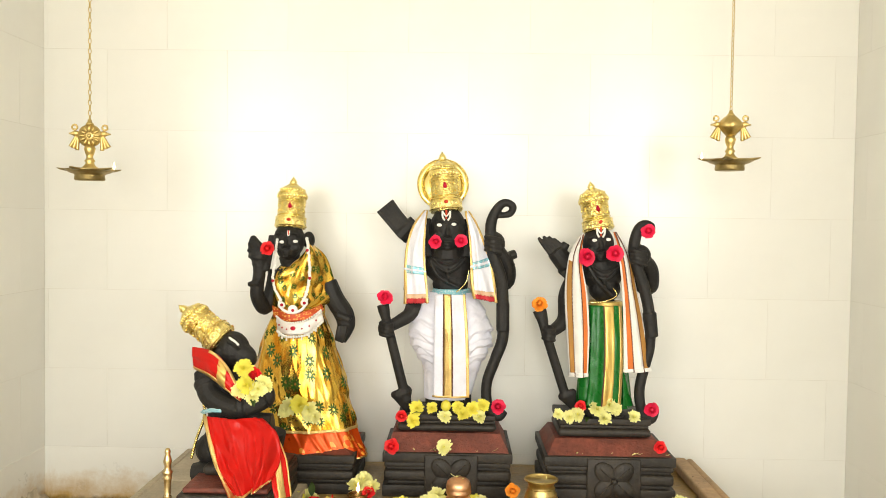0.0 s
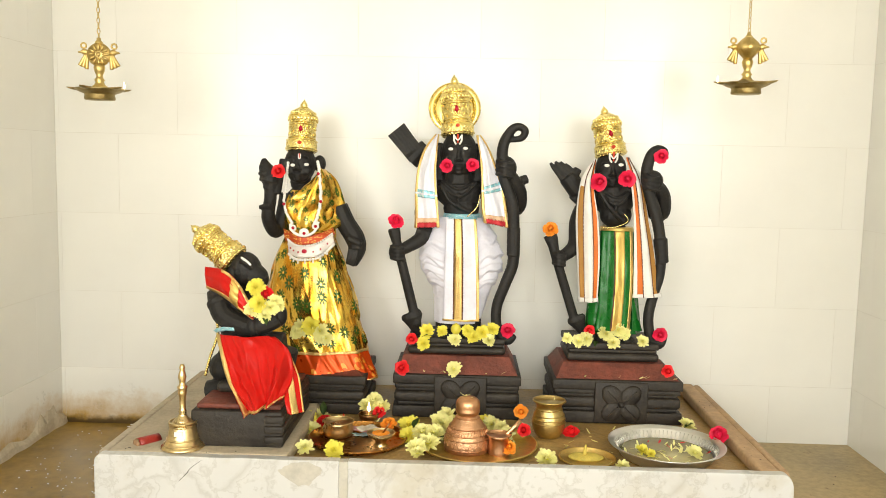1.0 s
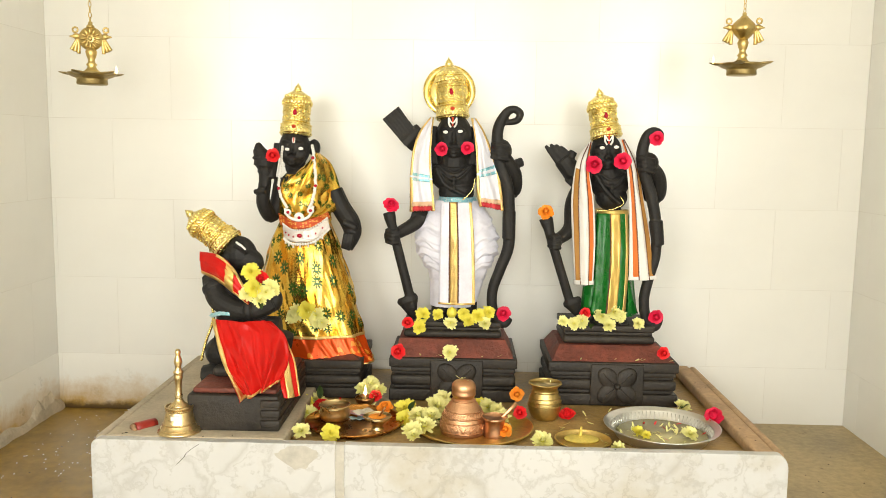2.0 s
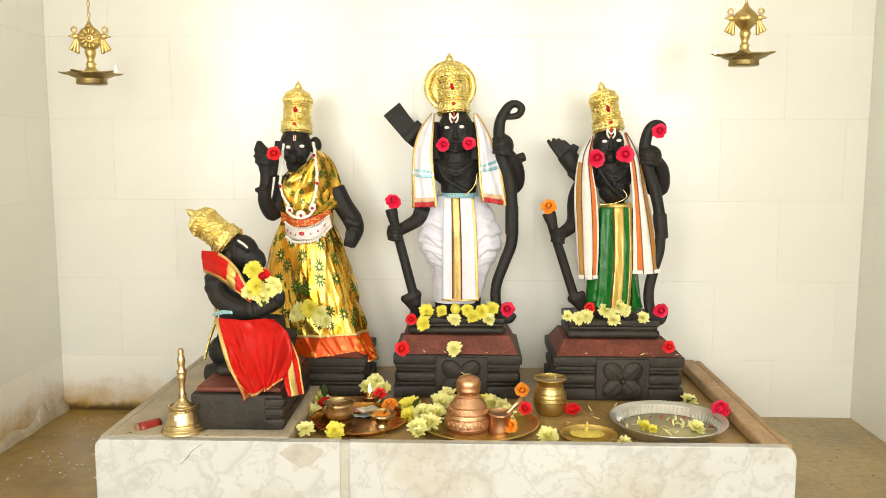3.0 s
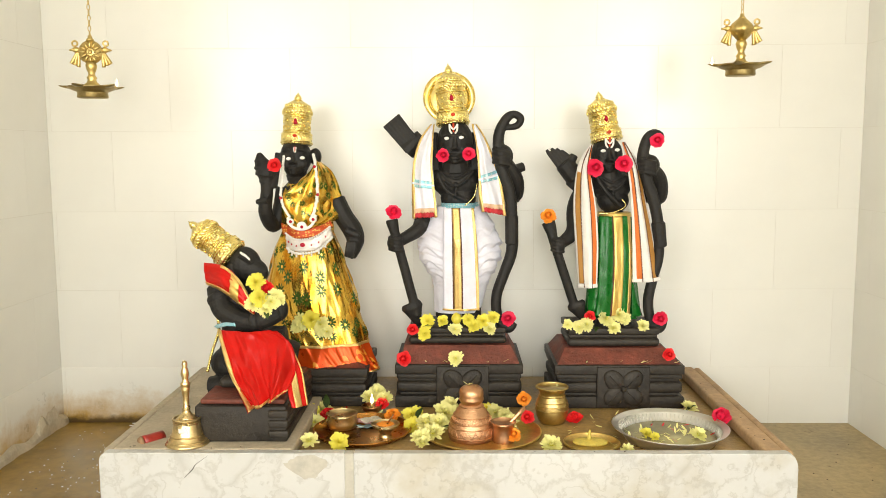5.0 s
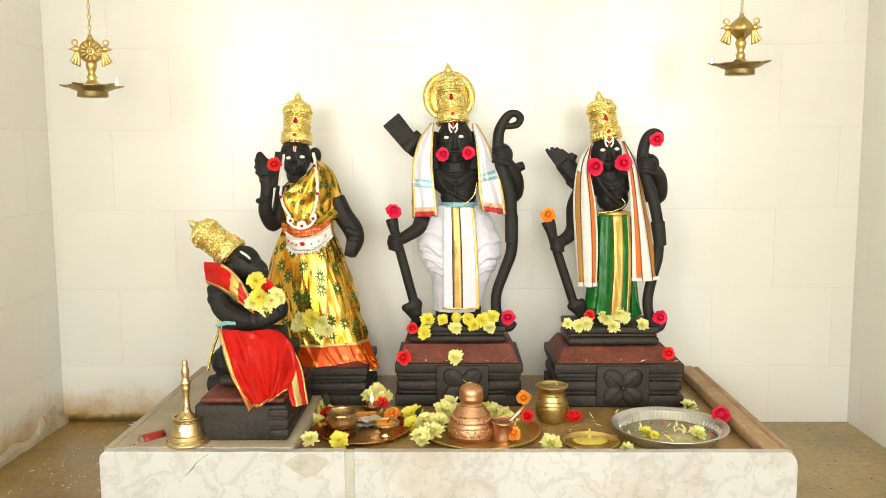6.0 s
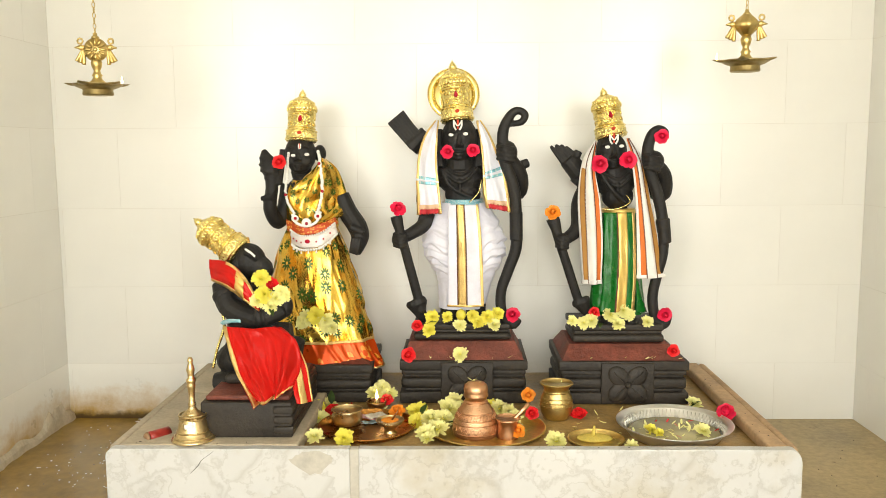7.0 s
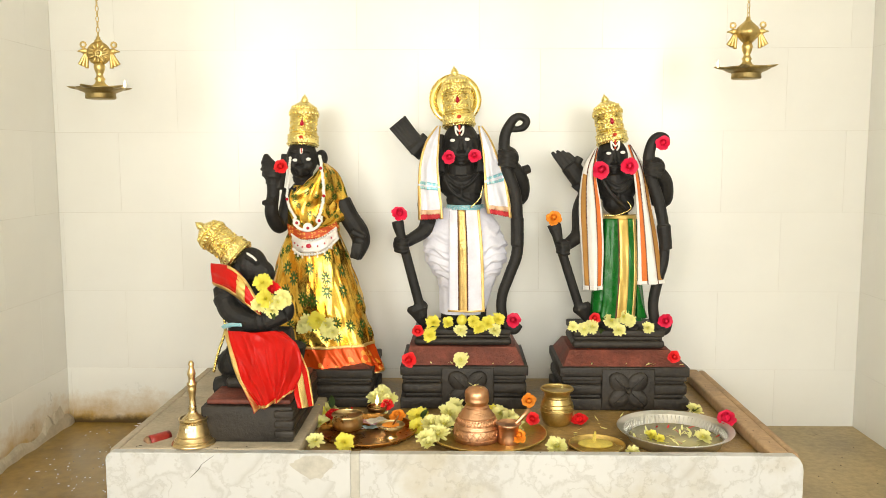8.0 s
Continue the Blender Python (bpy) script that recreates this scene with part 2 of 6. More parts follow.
ln.new(mixed(nt, 1.0, base, spots, "MULTIPLY"), p.inputs["Base Color"])


# ---------------------------------------------------------------- shaping helpers
def link_mesh(name, bm, mat, smooth=True):
    me = bpy.data.meshes.new(name)
    bm.normal_update()
    bm.to_mesh(me)
    bm.free()
    for m in (mat if isinstance(mat, (list, tuple)) else [mat]):
        me.materials.append(m)
    if smooth:
        for poly in me.polygons:
            poly.use_smooth = True
    return new(name, me)


def part(name, bm, mat, parent, label="", smooth=True, kind=""):
    ob = link_mesh(name, bm, mat, smooth)
    if kind:
        ob["kind"] = kind
    ob.parent = parent

    if label:
        ob["label"] = label
    return ob


def thing(name, label, category, group="", kind="", at=None):
    ob = new(name)
    ob.empty_display_size = 0.02
    if at is not None:
        ob.matrix_basis = at
    return tagged(ob, label, category, group, kind)


def solid(name, bm, mat, label, category, group="", kind="", smooth=True):
    return tagged(link_mesh(name, bm, mat, smooth), label, category, group, kind)


def add_box(bm, x0, x1, y0, y1, z0, z1, bevel=0.0, seg=2, taper=0.0):
    r = bmesh.ops.create_cube(bm, size=1)
    for v in r["verts"]:
        k = 1 - taper * (v.co.z + 0.5)
        v.co = ((x0 + x1) / 2 + v.co.x * (x1 - x0) * k, (y0 + y1) / 2 + v.co.y * (y1 - y0) * k, (z0 + z1) / 2 + v.co.z * (z1 - z0))
    if bevel:
        es = list({e for v in r["verts"] for e in v.link_edges})
        bmesh.ops.bevel(bm, geom=es, offset=bevel, segments=seg, affect="EDGES", profile=0.5)
    return bm


def smooth_path(pts, n=6):
    """Points along a rounded line through pts."""
    pts = [Vector(p) for p in pts]
    if len(pts) < 3:
        return [pts[0].lerp(pts[-1], i / n) for i in range(n + 1)]
    out = []
    for i in range(len(pts) - 1):
        a, b, c, d = pts[max(i - 1, 0)], pts[i], pts[i + 1], pts[min(i + 2, len(pts) - 1)]
        for k in range(n):
            t = k / n
            out.append(0.5 * (2 * b + (c - a) * t + (2 * a - 5 * b + 4 * c - d) * t * t + (3 * b - 3 * c + d - a) * t ** 3))
    return out + [pts[-1]]


def add_tube(bm, pts, radii, seg=12, n=6, flat=1.0):
    """A closed tapered tube along a rounded line."""
    path = smooth_path(pts, n)
    if isinstance(radii, (int, float)):
        radii = [radii] * len(pts)
    rr = []
    for i in range(len(path)):
        s = i / (len(path) - 1) * (len(radii) - 1)
        k = min(int(s), len(radii) - 2)
        rr.append(radii[k] + (radii[k + 1] - radii[k]) * (s - k))
    rings, side = [], None
    for i, q in enumerate(path):
        d = (path[min(i + 1, len(path) - 1)] - path[max(i - 1, 0)]).normalized()
        ref = Vector((0, -1, 0)) if abs(d.y) < 0.9 else Vector((1, 0, 0))
        a = d.cross(ref).normalized()
        if side is not None and a.dot(side) < 0:
            a = -a
        side = a
        b = d.cross(a).normalized()
        rings.append([bm.verts.new(q + (a * math.cos(2 * math.pi * j / seg) + b * math.sin(2 * math.pi * j / seg) * flat) * rr[i]) for j in range(seg)])
    faces = []
    for r0, r1 in zip(rings, rings[1:]):
        for j in range(seg):
            faces.append(bm.faces.new((r0[j], r0[(j + 1) % seg], r1[(j + 1) % seg], r1[j])))
    faces += [bm.faces.new(rings[0][::-1]), bm.faces.new(rings[-1])]
    bmesh.ops.recalc_face_normals(bm, faces=faces)
    return bm


def add_ball(bm, c, r, seg=16, turn=None):
    r = (r, r, r) if isinstance(r, (int, float)) else r
    m = Matrix.Translation(c) @ (turn or Matrix()) @ Matrix.Diagonal((*r, 1))
    bmesh.ops.create_uvsphere(bm, u_segments=seg, v_segments=max(6, seg // 2 + 2), radius=1, matrix=m)
    return bm


def add_lathe(bm, profile, seg=40, m=None, lobes=0, depth=0.0):
    """Turns (radius, height) pairs round the upright axis."""
    m = m or Matrix()
    rings = []
    for r, z in profile:
        ring = []
        for j in range(seg):
            a = 2 * math.pi * j / seg
            k = r * (1 + (depth * math.cos(lobes * a) if lobes else 0))
            ring.append(bm.verts.new(m @ Vector((k * math.cos(a), k * math.sin(a), z))))
        rings.append(ring)
    fs = []
    for r0, r1 in zip(rings, rings[1:]):
        for j in range(seg):
            fs.append(bm.faces.new((r0[j], r0[(j + 1) % seg], r1[(j + 1) % seg], r1[j])))
    if profile[0][0] > 1e-4:
        fs.append(bm.faces.new(rings[0][::-1]))
    if profile[-1][0] > 1e-4:
        fs.append(bm.faces.new(rings[-1]))
    bmesh.ops.remove_doubles(bm, verts=[v for v in bm.verts if v.is_valid], dist=1e-6)
    return bm


def open_lathe(bm, profile, thick=0.002, seg=40, m=None):
    """A thin-walled vessel: the profile outside, the same a wall's thickness further in."""
    inner = [(max(r - thick, 0.0), z + (thick if i == 0 else 0)) for i, (r, z) in enumerate(profile)]
    return add_lathe(bm, profile + inner[::-1], seg, m)


def cloth(left, right, u0=0.0, u1=1.0, v0=0.0, v1=1.0, off=0.0, bulge=0.0, wave=0.0, folds=3.0, thick=0.004, nu=14, nv=28, drift=0.0, saw=0, crease=0.0):
    """A piece of draped cloth between two rounded edges, u across and v along; bulge pushes it forward, wave folds it."""
    a, b = smooth_path(left, 8), smooth_path(right, 8)

    def on(path, v):
        s = v * (len(path) - 1)
        k = min(int(s), len(path) - 2)
        return path[k].lerp(path[k + 1], s - k)

    def place(u, v):
        q = on(a, v).lerp(on(b, v), u)
        fold = math.sin(u * folds * 2 * math.pi + drift * v + 1.3 * math.sin(3 * v)) * wave
        q.y -= bulge * math.sin(math.pi * u) + fold * (0.35 + 0.65 * v)
        if crease:
            for w, sl, am in ((1.0, 0.7, 1.0), (2.0, -1.3, 0.55), (4.2, 0.8, 0.25)):
                e = noise.noise((u * w * 1.6 + sl * v, v * 0.9 * w * 0.5, w + left[0][2] * 9))
                q.y -= crease * am * (1.0 - min(1.0, abs(e) * 3.2)) * min(1.0, 0.25 + 1.2 * v)
        q.y -= 0.0025 * noise.noise((u * 5 + left[0][0] * 40, v * 7, 3.1))
        return q

    bm = bmesh.new()
    uvl = bm.loops.layers.uv.new()
    us = [u0 + (u1 - u0) * i / nu for i in range(nu + 1)]
    vs = [v0 + (v1 - v0) * i / nv for i in range(nv + 1)]
    grid = []
    for layer in (0, 1):
        rows = []
        for v in vs:
            row = []
            for i, u in enumerate(us):
                vv = v
                if saw and v == vs[-1]:
                    vv = v0 + (v - v0) * (0.65 if i % 2 else 1.0)
                q, du, dv = place(u, vv), place(min(u + 0.01, 1.02), vv) - place(u - 0.01, vv), place(u, min(vv + 0.01, 1)) - place(u, max(vv - 0.01, 0))
                nrm = du.cross(dv)
                nrm = nrm.normalized() if nrm.length > 1e-9 else Vector((0, -1, 0))
                if nrm.y > 0:
                    nrm = -nrm
                row.append(bm.verts.new(q + nrm * (off + (0 if layer == 0 else -thick))))
            rows.append(row)
        grid.append(rows)
    uvs = {}
    for rows in grid:
        for j, row in enumerate(rows):
            for i, v in enumerate(row):
                uvs[v] = (us[i], vs[j])
    fs = []
    for li, rows in enumerate(grid):
        for j in range(nv):
            for i in range(nu):
                f = (rows[j][i], rows[j][i + 1], rows[j + 1][i + 1], rows[j + 1][i])
                fs.append(bm.faces.new(f if li == 0 else f[::-1]))
    rim = [(0, i) for i in range(nu + 1)] + [(j, nu) for j in range(1, nv + 1)] + [(nv, i) for i in range(nu - 1, -1, -1)] + [(j, 0) for j in range(nv - 1, 0, -1)]
    for (j0, i0), (j1, i1) in zip(rim, rim[1:] + rim[:1]):
        fs.append(bm.faces.new((grid[0][j0][i0], grid[1][j0][i0], grid[1][j1][i1], grid[0][j1][i1])))
    bmesh.ops.recalc_face_normals(bm, faces=fs)
    for f in fs:
        for lp in f.loops:
            lp[uvl].uv = uvs[lp.vert]
    return bm


def loft(rings, folds=9, deep=0.0, n=80, steps=6, sway=1.0, v0=0.0, v1=1.0, off=0.0, seed=0.0, gather=0.0, swag=0.0, crease=0.0, tucks=7.0):
    """A gathered skirt: rings of (x, y, z, half width, half depth) from top to bottom with folds that deepen downwards."""
    path = smooth_path([r[:3] for r in rings], steps)
    size = smooth_path([(r[3], r[4], 0) for r in rings], steps)
    total = len(path) - 1
    bm = bmesh.new()
    uvl = bm.loops.layers.uv.new()
    rows, info = [], {}
    m = max(3, int(round(total * 2 * (v1 - v0))))
    for k in range(m + 1):
        v = v0 + (v1 - v0) * k / m
        s = v * total
        i = min(int(s), total - 1)
        c, r = path[i].lerp(path[i + 1], s - i), size[i].lerp(size[i + 1], s - i)
        row = []
        for j in range(n):
            a = 2 * math.pi * j / n
            f = math.sin(folds * a + sway * v * 2 + seed) + 0.6 * math.sin(folds * 1.7 * a - sway * v * 3 + 2 * seed) + 0.8 * noise.noise((a * 1.5, v * 3, seed))
            k2 = 1 + deep * f * (gather + (1 - gather) * v)
            if swag:
                lift = 0.3 + 0.7 * abs(math.cos(a))
                w = math.sin(math.pi * min(1, max(0, (v - 0.05) / 0.75)))
                for fr, am, ph in ((tucks, 1.0, 0.0), (tucks * 1.7, 0.35, 0.4)):
                    e = (v * fr + ph + 0.35 * math.cos(2 * a + 0.5) + 0.6 * noise.noise((math.cos(a) * 2.2, math.sin(a) * 2.2, v * 2 + seed + ph))) % 1.0
                    k2 += swag * am * w * lift * (e ** 0.8 if e < 0.8 else 0.837 * (1 - e) / 0.2)
            if crease:
                for w, sl, am in ((2.2, 2.4, 1.0), (4.1, -3.0, 0.6), (8.5, 1.0, 0.35)):
                    nv_ = noise.noise((math.cos(a) * w + sl * v, math.sin(a) * w, v * 1.3 + seed + w))
                    k2 += crease * am * (0.35 - min(1.0, abs(nv_) * 3.0)) * (0.3 + 0.7 * v)
            q = Vector((c.x + math.cos(a) * (r.x * k2 + off), c.y + math.sin(a) * (r.y * k2 + off), c.z))
            vert = bm.verts.new(q)
            info[vert] = (j, v)
            row.append(vert)
        rows.append(row)
    for r0, r1 in zip(rows, rows[1:]):
        for j in range(n):
            f = bm.faces.new((r0[j], r1[j], r1[(j + 1) % n], r0[(j + 1) % n]))
            for lp in f.loops:
                jj, v = info[lp.vert]
                lp[uvl].uv = ((jj if not (j == n - 1 and jj == 0) else n) / n * 2.6, v)
    bm.faces.new(rows[0])
    bm.faces.new(rows[-1][::-1])
    bmesh.ops.recalc_face_normals(bm, faces=bm.faces[:])
    return bm


# ---------------------------------------------------------------- the place
XL, XR, YB, TOP = -1.5, 1.52, 3.0, 2.9
TH, TW, Z1, JOINT = 0.30, 0.45, 0.22, 0.0007


def plain(name, boxes, mat, label, category):
    bm = bmesh.new()
    for b in boxes:
        add_box(bm, *b)
    return solid(name, bm, mat, label, category, kind="structure", smooth=False)


floor = plain("floor", [(-3.6, 3.75, -3.6, 3.2, -0.15, 0.0)], M_FLOOR, "damp brown cement floor with oil stains", "floor")
wall_north = plain("wall_north", [(XL - 0.2, XR + 0.2, YB + 0.001, YB + 0.2, 0, TOP)], M_GROUT, "cream glazed tile wall behind the statues", "wall")
wall_west = plain("wall_west", [(XL - 0.2, XL - 0.001, 0.7, YB + 0.001, 0, TOP)], M_GROUT, "cream glazed tile side wall with stained foot", "wall")
wall_east = plain("wall_east", [(XR + 0.001, XR + 0.2, 0.7, YB + 0.001, 0, TOP)], M_GROUT, "cream glazed tile side wall of the alcove", "wall")
# ceiling, hall walls, doorways and ground are out of view, added to close the room
plain("ceiling", [(-3.6, 3.75, -3.6, 3.2, TOP, TOP + 0.15)], M_PLASTER, "plain white plastered ceiling", "ceiling")
plain("wall_hall", [(-3.6, XL - 0.2, 0.7, 0.85, 0, TOP), (XR + 0.2, 3.75, 0.7, 0.85, 0, TOP), (-3.75, -3.6, -3.6, 0.85, 0, TOP), (3.6, 3.75, -3.6, 0.7, 0, TOP)],
      M_PLASTER, "white plastered hall walls beside the alcove", "wall")
plain("wall_south", [(-3.6, -2.95, -3.6, -3.45, 0, TOP), (-1.45, -0.75, -3.6, -3.45, 0, TOP), (0.75, 1.45, -3.6, -3.45, 0, TOP), (2.95, 3.6, -3.6, -3.45, 0, TOP),
                     (-2.95, -1.45, -3.6, -3.45, 2.65, TOP), (-0.75, 0.75, -3.6, -3.45, 2.65, TOP), (1.45, 2.95, -3.6, -3.45, 2.65, TOP)],
      M_PLASTER, "white plastered wall with three open doorways, added out of view", "wall")
plain("ground", [(-200, 200, -300, -3.6, -0.3, -0.15)], M_CEMENT, "bare open ground outside the hall", "ground")
bm = bmesh.new()
ring = []
for j in range(40):
    a = 2 * math.pi * j / 40
    r = 1 + 0.25 * noise.noise((math.cos(a) * 1.3, math.sin(a) * 1.3, 0.4))
    ring.append(bm.verts.new((min(-0.96, max(-1.495, -1.24 + 0.34 * r * math.cos(a))), min(2.99, 2.35 + 0.85 * r * math.sin(a)), 0.004)))
bm.faces.new(ring)
solid("water", bm, M_WET, "shallow brown puddle on the cement floor", "puddle", kind="structure")

# ---------------------------------------------------------------- platform
PT, PR, PX0, PX1, PY0 = 0.225, 0.185, -0.954, 0.95, 2.07
platform = thing("platform", "low marble-clad plinth with a sunken cement top", "platform")


def block(name, x0, x1, y0, y1, z0, z1, mat, parent, bevel=0.004, label="", rough_top=0.0):
    bm = bmesh.new()
    add_box(bm, x0, x1, y0, y1, z0, z1, bevel, 3)
    return part(name, bm, mat, parent, label)


block("bed", PX0 + 0.03, PX1 - 0.03, PY0 + 0.03, 2.995, 0.0, PR, M_CEMENT, platform, 0.002, "brown cement bed stained with oil")


def front_slab(x0, x1, rl, rr, label):
    """An upright slab with worn, rounded upper corners and a slightly uneven top edge."""
    bm = bmesh.new()
    top, out = PT - 0.002, []
    for k in range(7):
        a = math.pi * 0.5 * k / 6
        out.append((x0 + rl * (1 - math.cos(a)), top - rl * 1.1 * (1 - math.sin(a))))
    for k in range(1, 24):
        x = x0 + rl + (x1 - rr - x0 - rl) * k / 24
        out.append((x, top - 0.0022 * abs(noise.noise((x * 11, 0.3, 1.0))) - 0.001 * abs(noise.noise((x * 40, 4.0, 1.0)))))
    for k in range(7):
        a = math.pi * 0.5 * (1 - k / 6)
        out.append((x1 - rr * (1 - math.cos(a)), top - rr * 1.5 * (1 - math.sin(a))))
    out += [(x1, 0.0), (x0, 0.0)]
    f0 = bm.faces.new([bm.verts.new((x, PY0, z)) for x, z in out])
    back = bmesh.ops.extrude_face_region(bm, geom=[f0])
    bmesh.ops.translate(bm, verts=[v for v in back["geom"] if isinstance(v, bmesh.types.BMVert)], vec=(0, 0.028, 0))
    bmesh.ops.recalc_face_normals(bm, faces=bm.faces[:])
    edge = [e for e in bm.edges if all(abs(v.co.y - PY0) < 1e-5 for v in e.verts) and max(v.co.z for v in e.verts) > 0.01]
    bmesh.ops.bevel(bm, geom=edge, offset=0.006, segments=3, affect="EDGES", profile=0.5, clamp_overlap=True)
    return part("front_slab", bm, M_MARBLE, platform, label, smooth=False)


front_slab(PX0, -0.279, 0.022, 0.003, "veined off-white marble slab")
front_slab(-0.254, PX1, 0.003, 0.03, "off-white marble slab")
bm = bmesh.new()
ring = []
for k in range(36):
    a = 2 * math.pi * k / 36
    q = 1 + 0.3 * noise.noise((math.cos(a) * 1.6, math.sin(a) * 1.6, 0.0)) + 0.18 * noise.noise((math.cos(a) * 5, math.sin(a) * 5, 0.0))
    ring.append((-0.378 + 0.055 * q * math.cos(a) * (1 + 0.5 * math.sin(a)), 0.182 + 0.03 * q * math.sin(a)))
mid = bm.verts.new((-0.378, PY0 - 0.0016, 0.182))
lo, hi = [bm.verts.new((x, PY0 + 0.001, z)) for x, z in ring], [bm.verts.new((x, PY0 - 0.0012, z)) for x, z in ring]
for k in range(36):
    bm.faces.new((lo[k], lo[(k + 1) % 36], hi[(k + 1) % 36], hi[k]))
    bm.faces.new((hi[k], hi[(k + 1) % 36], mid))
bmesh.ops.recalc_face_normals(bm, faces=bm.faces[:])
part("cement_patch", bm, M_PATCH, platform, "smeared grey cement repair", smooth=False)
block("joint", -0.2795, -0.2535, PY0 + 0.0015, PY0 + 0.03, 0.0, PT - 0.004, M_PATCH, platform, 0.003, "grey cement joint")
block("side_slab", PX0, PX0 + 0.028, PY0 + 0.0285, 2.995, 0.0, PT - 0.002, M_LEDGE, platform, 0.008)
block("side_slab", PX1 - 0.028, PX1, PY0 + 0.0285, 2.995, 0.0, PT - 0.004, M_RIM, platform, 0.012)
block("ledge", PX0 + 0.0285, -0.425, PY0 + 0.0285, 2.6, PR + 0.001, PT, M_LEDGE, platform, 0.006, "raised cement ledge")
block("ledge", PX0 + 0.0285, -0.62, 2.6, 2.995, PR + 0.001, PT, M_LEDGE, platform, 0.006, "raised cement ledge")
block("front_lip", -0.4245, 0.8675, PY0 + 0.0285, PY0 + 0.055, PR + 0.001, PT - 0.018, M_LIP, platform, 0.004, "pale cement lip")
block("rim", 0.868, PX1 - 0.0283, PY0 + 0.0285, 2.995, PR + 0.001, PT - 0.002, M_RIM, platform, 0.008, "worn brown cement rim")

# broken cement at the foot of the side wall
bm = bmesh.new()
rnd = random.Random(12)
rows = []
for i in range(25):
    y = 2.42 + 0.575 * i / 24
    hgt = 0.035 + 0.03 * noise.noise((y * 9, 0, 2)) + (0.045 if 2.78 < y < 2.93 else 0.0) * (0.7 + 0.6 * rnd.random())
    out = 0.022 + 0.012 * noise.noise((y * 12, 3, 1))
    rows.append([bm.verts.new(q) for q in ((XL + 0.001, y, 0.0), (XL + out, y, 0.0), (XL + out * 0.8, y, hgt * 0.6), (XL + 0.004, y, hgt), (XL + 0.001, y, hgt))])
for a, b in zip(rows, rows[1:]):
    for k in range(5):
        bm.faces.new((a[k], a[(k + 1) % 5], b[(k + 1) % 5], b[k]))
bm.faces.new(rows[0]), bm.faces.new(rows[-1][::-1])
bmesh.ops.recalc_face_normals(bm, faces=bm.faces[:])
solid("trim_foot", bm, M_LEDGE, "broken cement skirting at the wall foot", "skirting", kind="structure", smooth=False)


# ---------------------------------------------------------------- pedestals
def pedestal(label, x0, x1, y0, y1, z0, z1, plinth, zp, panel=True, z2=None):
    """Moulded stone base: bands, red sloping top, and an upper plinth (x0, x1, y0, y1) up to zp."""
    th = thing("pedestal", label, "pedestal", "statue pedestals")
    h = z1 - z0
    for f0, f1, inset, bev in ((0.0, 0.27, 0.0, 0.004), (0.2705, 0.34, 0.016, 0.002), (0.3405, 0.60, 0.004, 0.012), (0.6005, 0.66, 0.014, 0.002), (0.6605, 0.78, 0.006, 0.005), (0.7805, 1.0, 0.0, 0.004)):
        bm = bmesh.new()
        add_box(bm, x0 + inset, x1 - inset, y0 + inset, y1 - inset, z0 + f0 * h, z0 + f1 * h, min(bev, (f1 - f0) * h * 0.45), 3)
        part("moulding", bm, M_PED, th)
    if panel:
        bm = bmesh.new()
        cx, cz, s = (x0 + x1) / 2 + 0.012, z0 + h * 0.48, h * 0.46
        add_box(bm, cx - s * 1.3, cx + s * 1.3, y0 - 0.006, y0 + 0.03, z0 + 0.02 * h, z0 + 0.97 * h, 0.004)
        for k in range(4):
            a = math.pi / 4 + k * math.pi / 2
            add_ball(bm, (cx + math.cos(a) * s * 0.62, y0 - 0.006, cz + math.sin(a) * s * 0.55), (s * 0.6, 0.011, s * 0.46), 16, Matrix.Rotation(-a, 4, "Y"))
            add_ball(bm, (cx + math.cos(a) * s * 0.62, y0 - 0.013, cz + math.sin(a) * s * 0.55), (s * 0.42, 0.007, s * 0.05), 10, Matrix.Rotation(-a, 4, "Y"))
        add_ball(bm, (cx, y0 - 0.014, cz), (s * 0.16, 0.014, s * 0.16), 12)
        part("carved_flower", bm, M_PED, th, "four-petalled flower carved in relief")
    p0, p1, q0, q1 = plinth
    zt = z2 if z2 else z1 + 0.45 * (zp - z1)
    bm = bmesh.new()
    b = [(x0 + 0.012, y0 + 0.012), (x1 - 0.012, y0 + 0.012), (x1 - 0.012, y1 - 0.012), (x0 + 0.012, y1 - 0.012)]
    t = [(p0 - 0.012, q0 - 0.012), (p1 + 0.012, q0 - 0.012), (p1 + 0.012, q1), (p0 - 0.012, q1)]
    lo, hi = [bm.verts.new((*q, z1 + 0.0005)) for q in b], [bm.verts.new((*q, zt)) for q in t]
    for k in range(4):
        bm.faces.new((lo[k], lo[(k + 1) % 4], hi[(k + 1) % 4], hi[k]))
    bm.faces.new(lo[::-1]), bm.faces.new(hi)
    bmesh.ops.subdivide_edges(bm, edges=bm.edges[:], cuts=3, use_grid_fill=True)
    bmesh.ops.recalc_face_normals(bm, faces=bm.faces[:])
    part("sloping_top", bm, M_RED, th, "weathered red-painted slope", smooth=False)
    if zp - zt > 0.02:
        for f0, f1, inset, bev in ((0.0, 0.45, 0.0, 0.012), (0.455, 0.62, 0.008, 0.002), (0.625, 1.0, 0.001, 0.006)):
            bm = bmesh.new()
            add_box(bm, p0 + inset, p1 - inset, q0 + inset, q1 - inset, zt + 0.0005 + f0 * (zp - zt), zt + f1 * (zp - zt), bev, 3)
            part("upper_plinth", bm, M_PED, th)
    return th


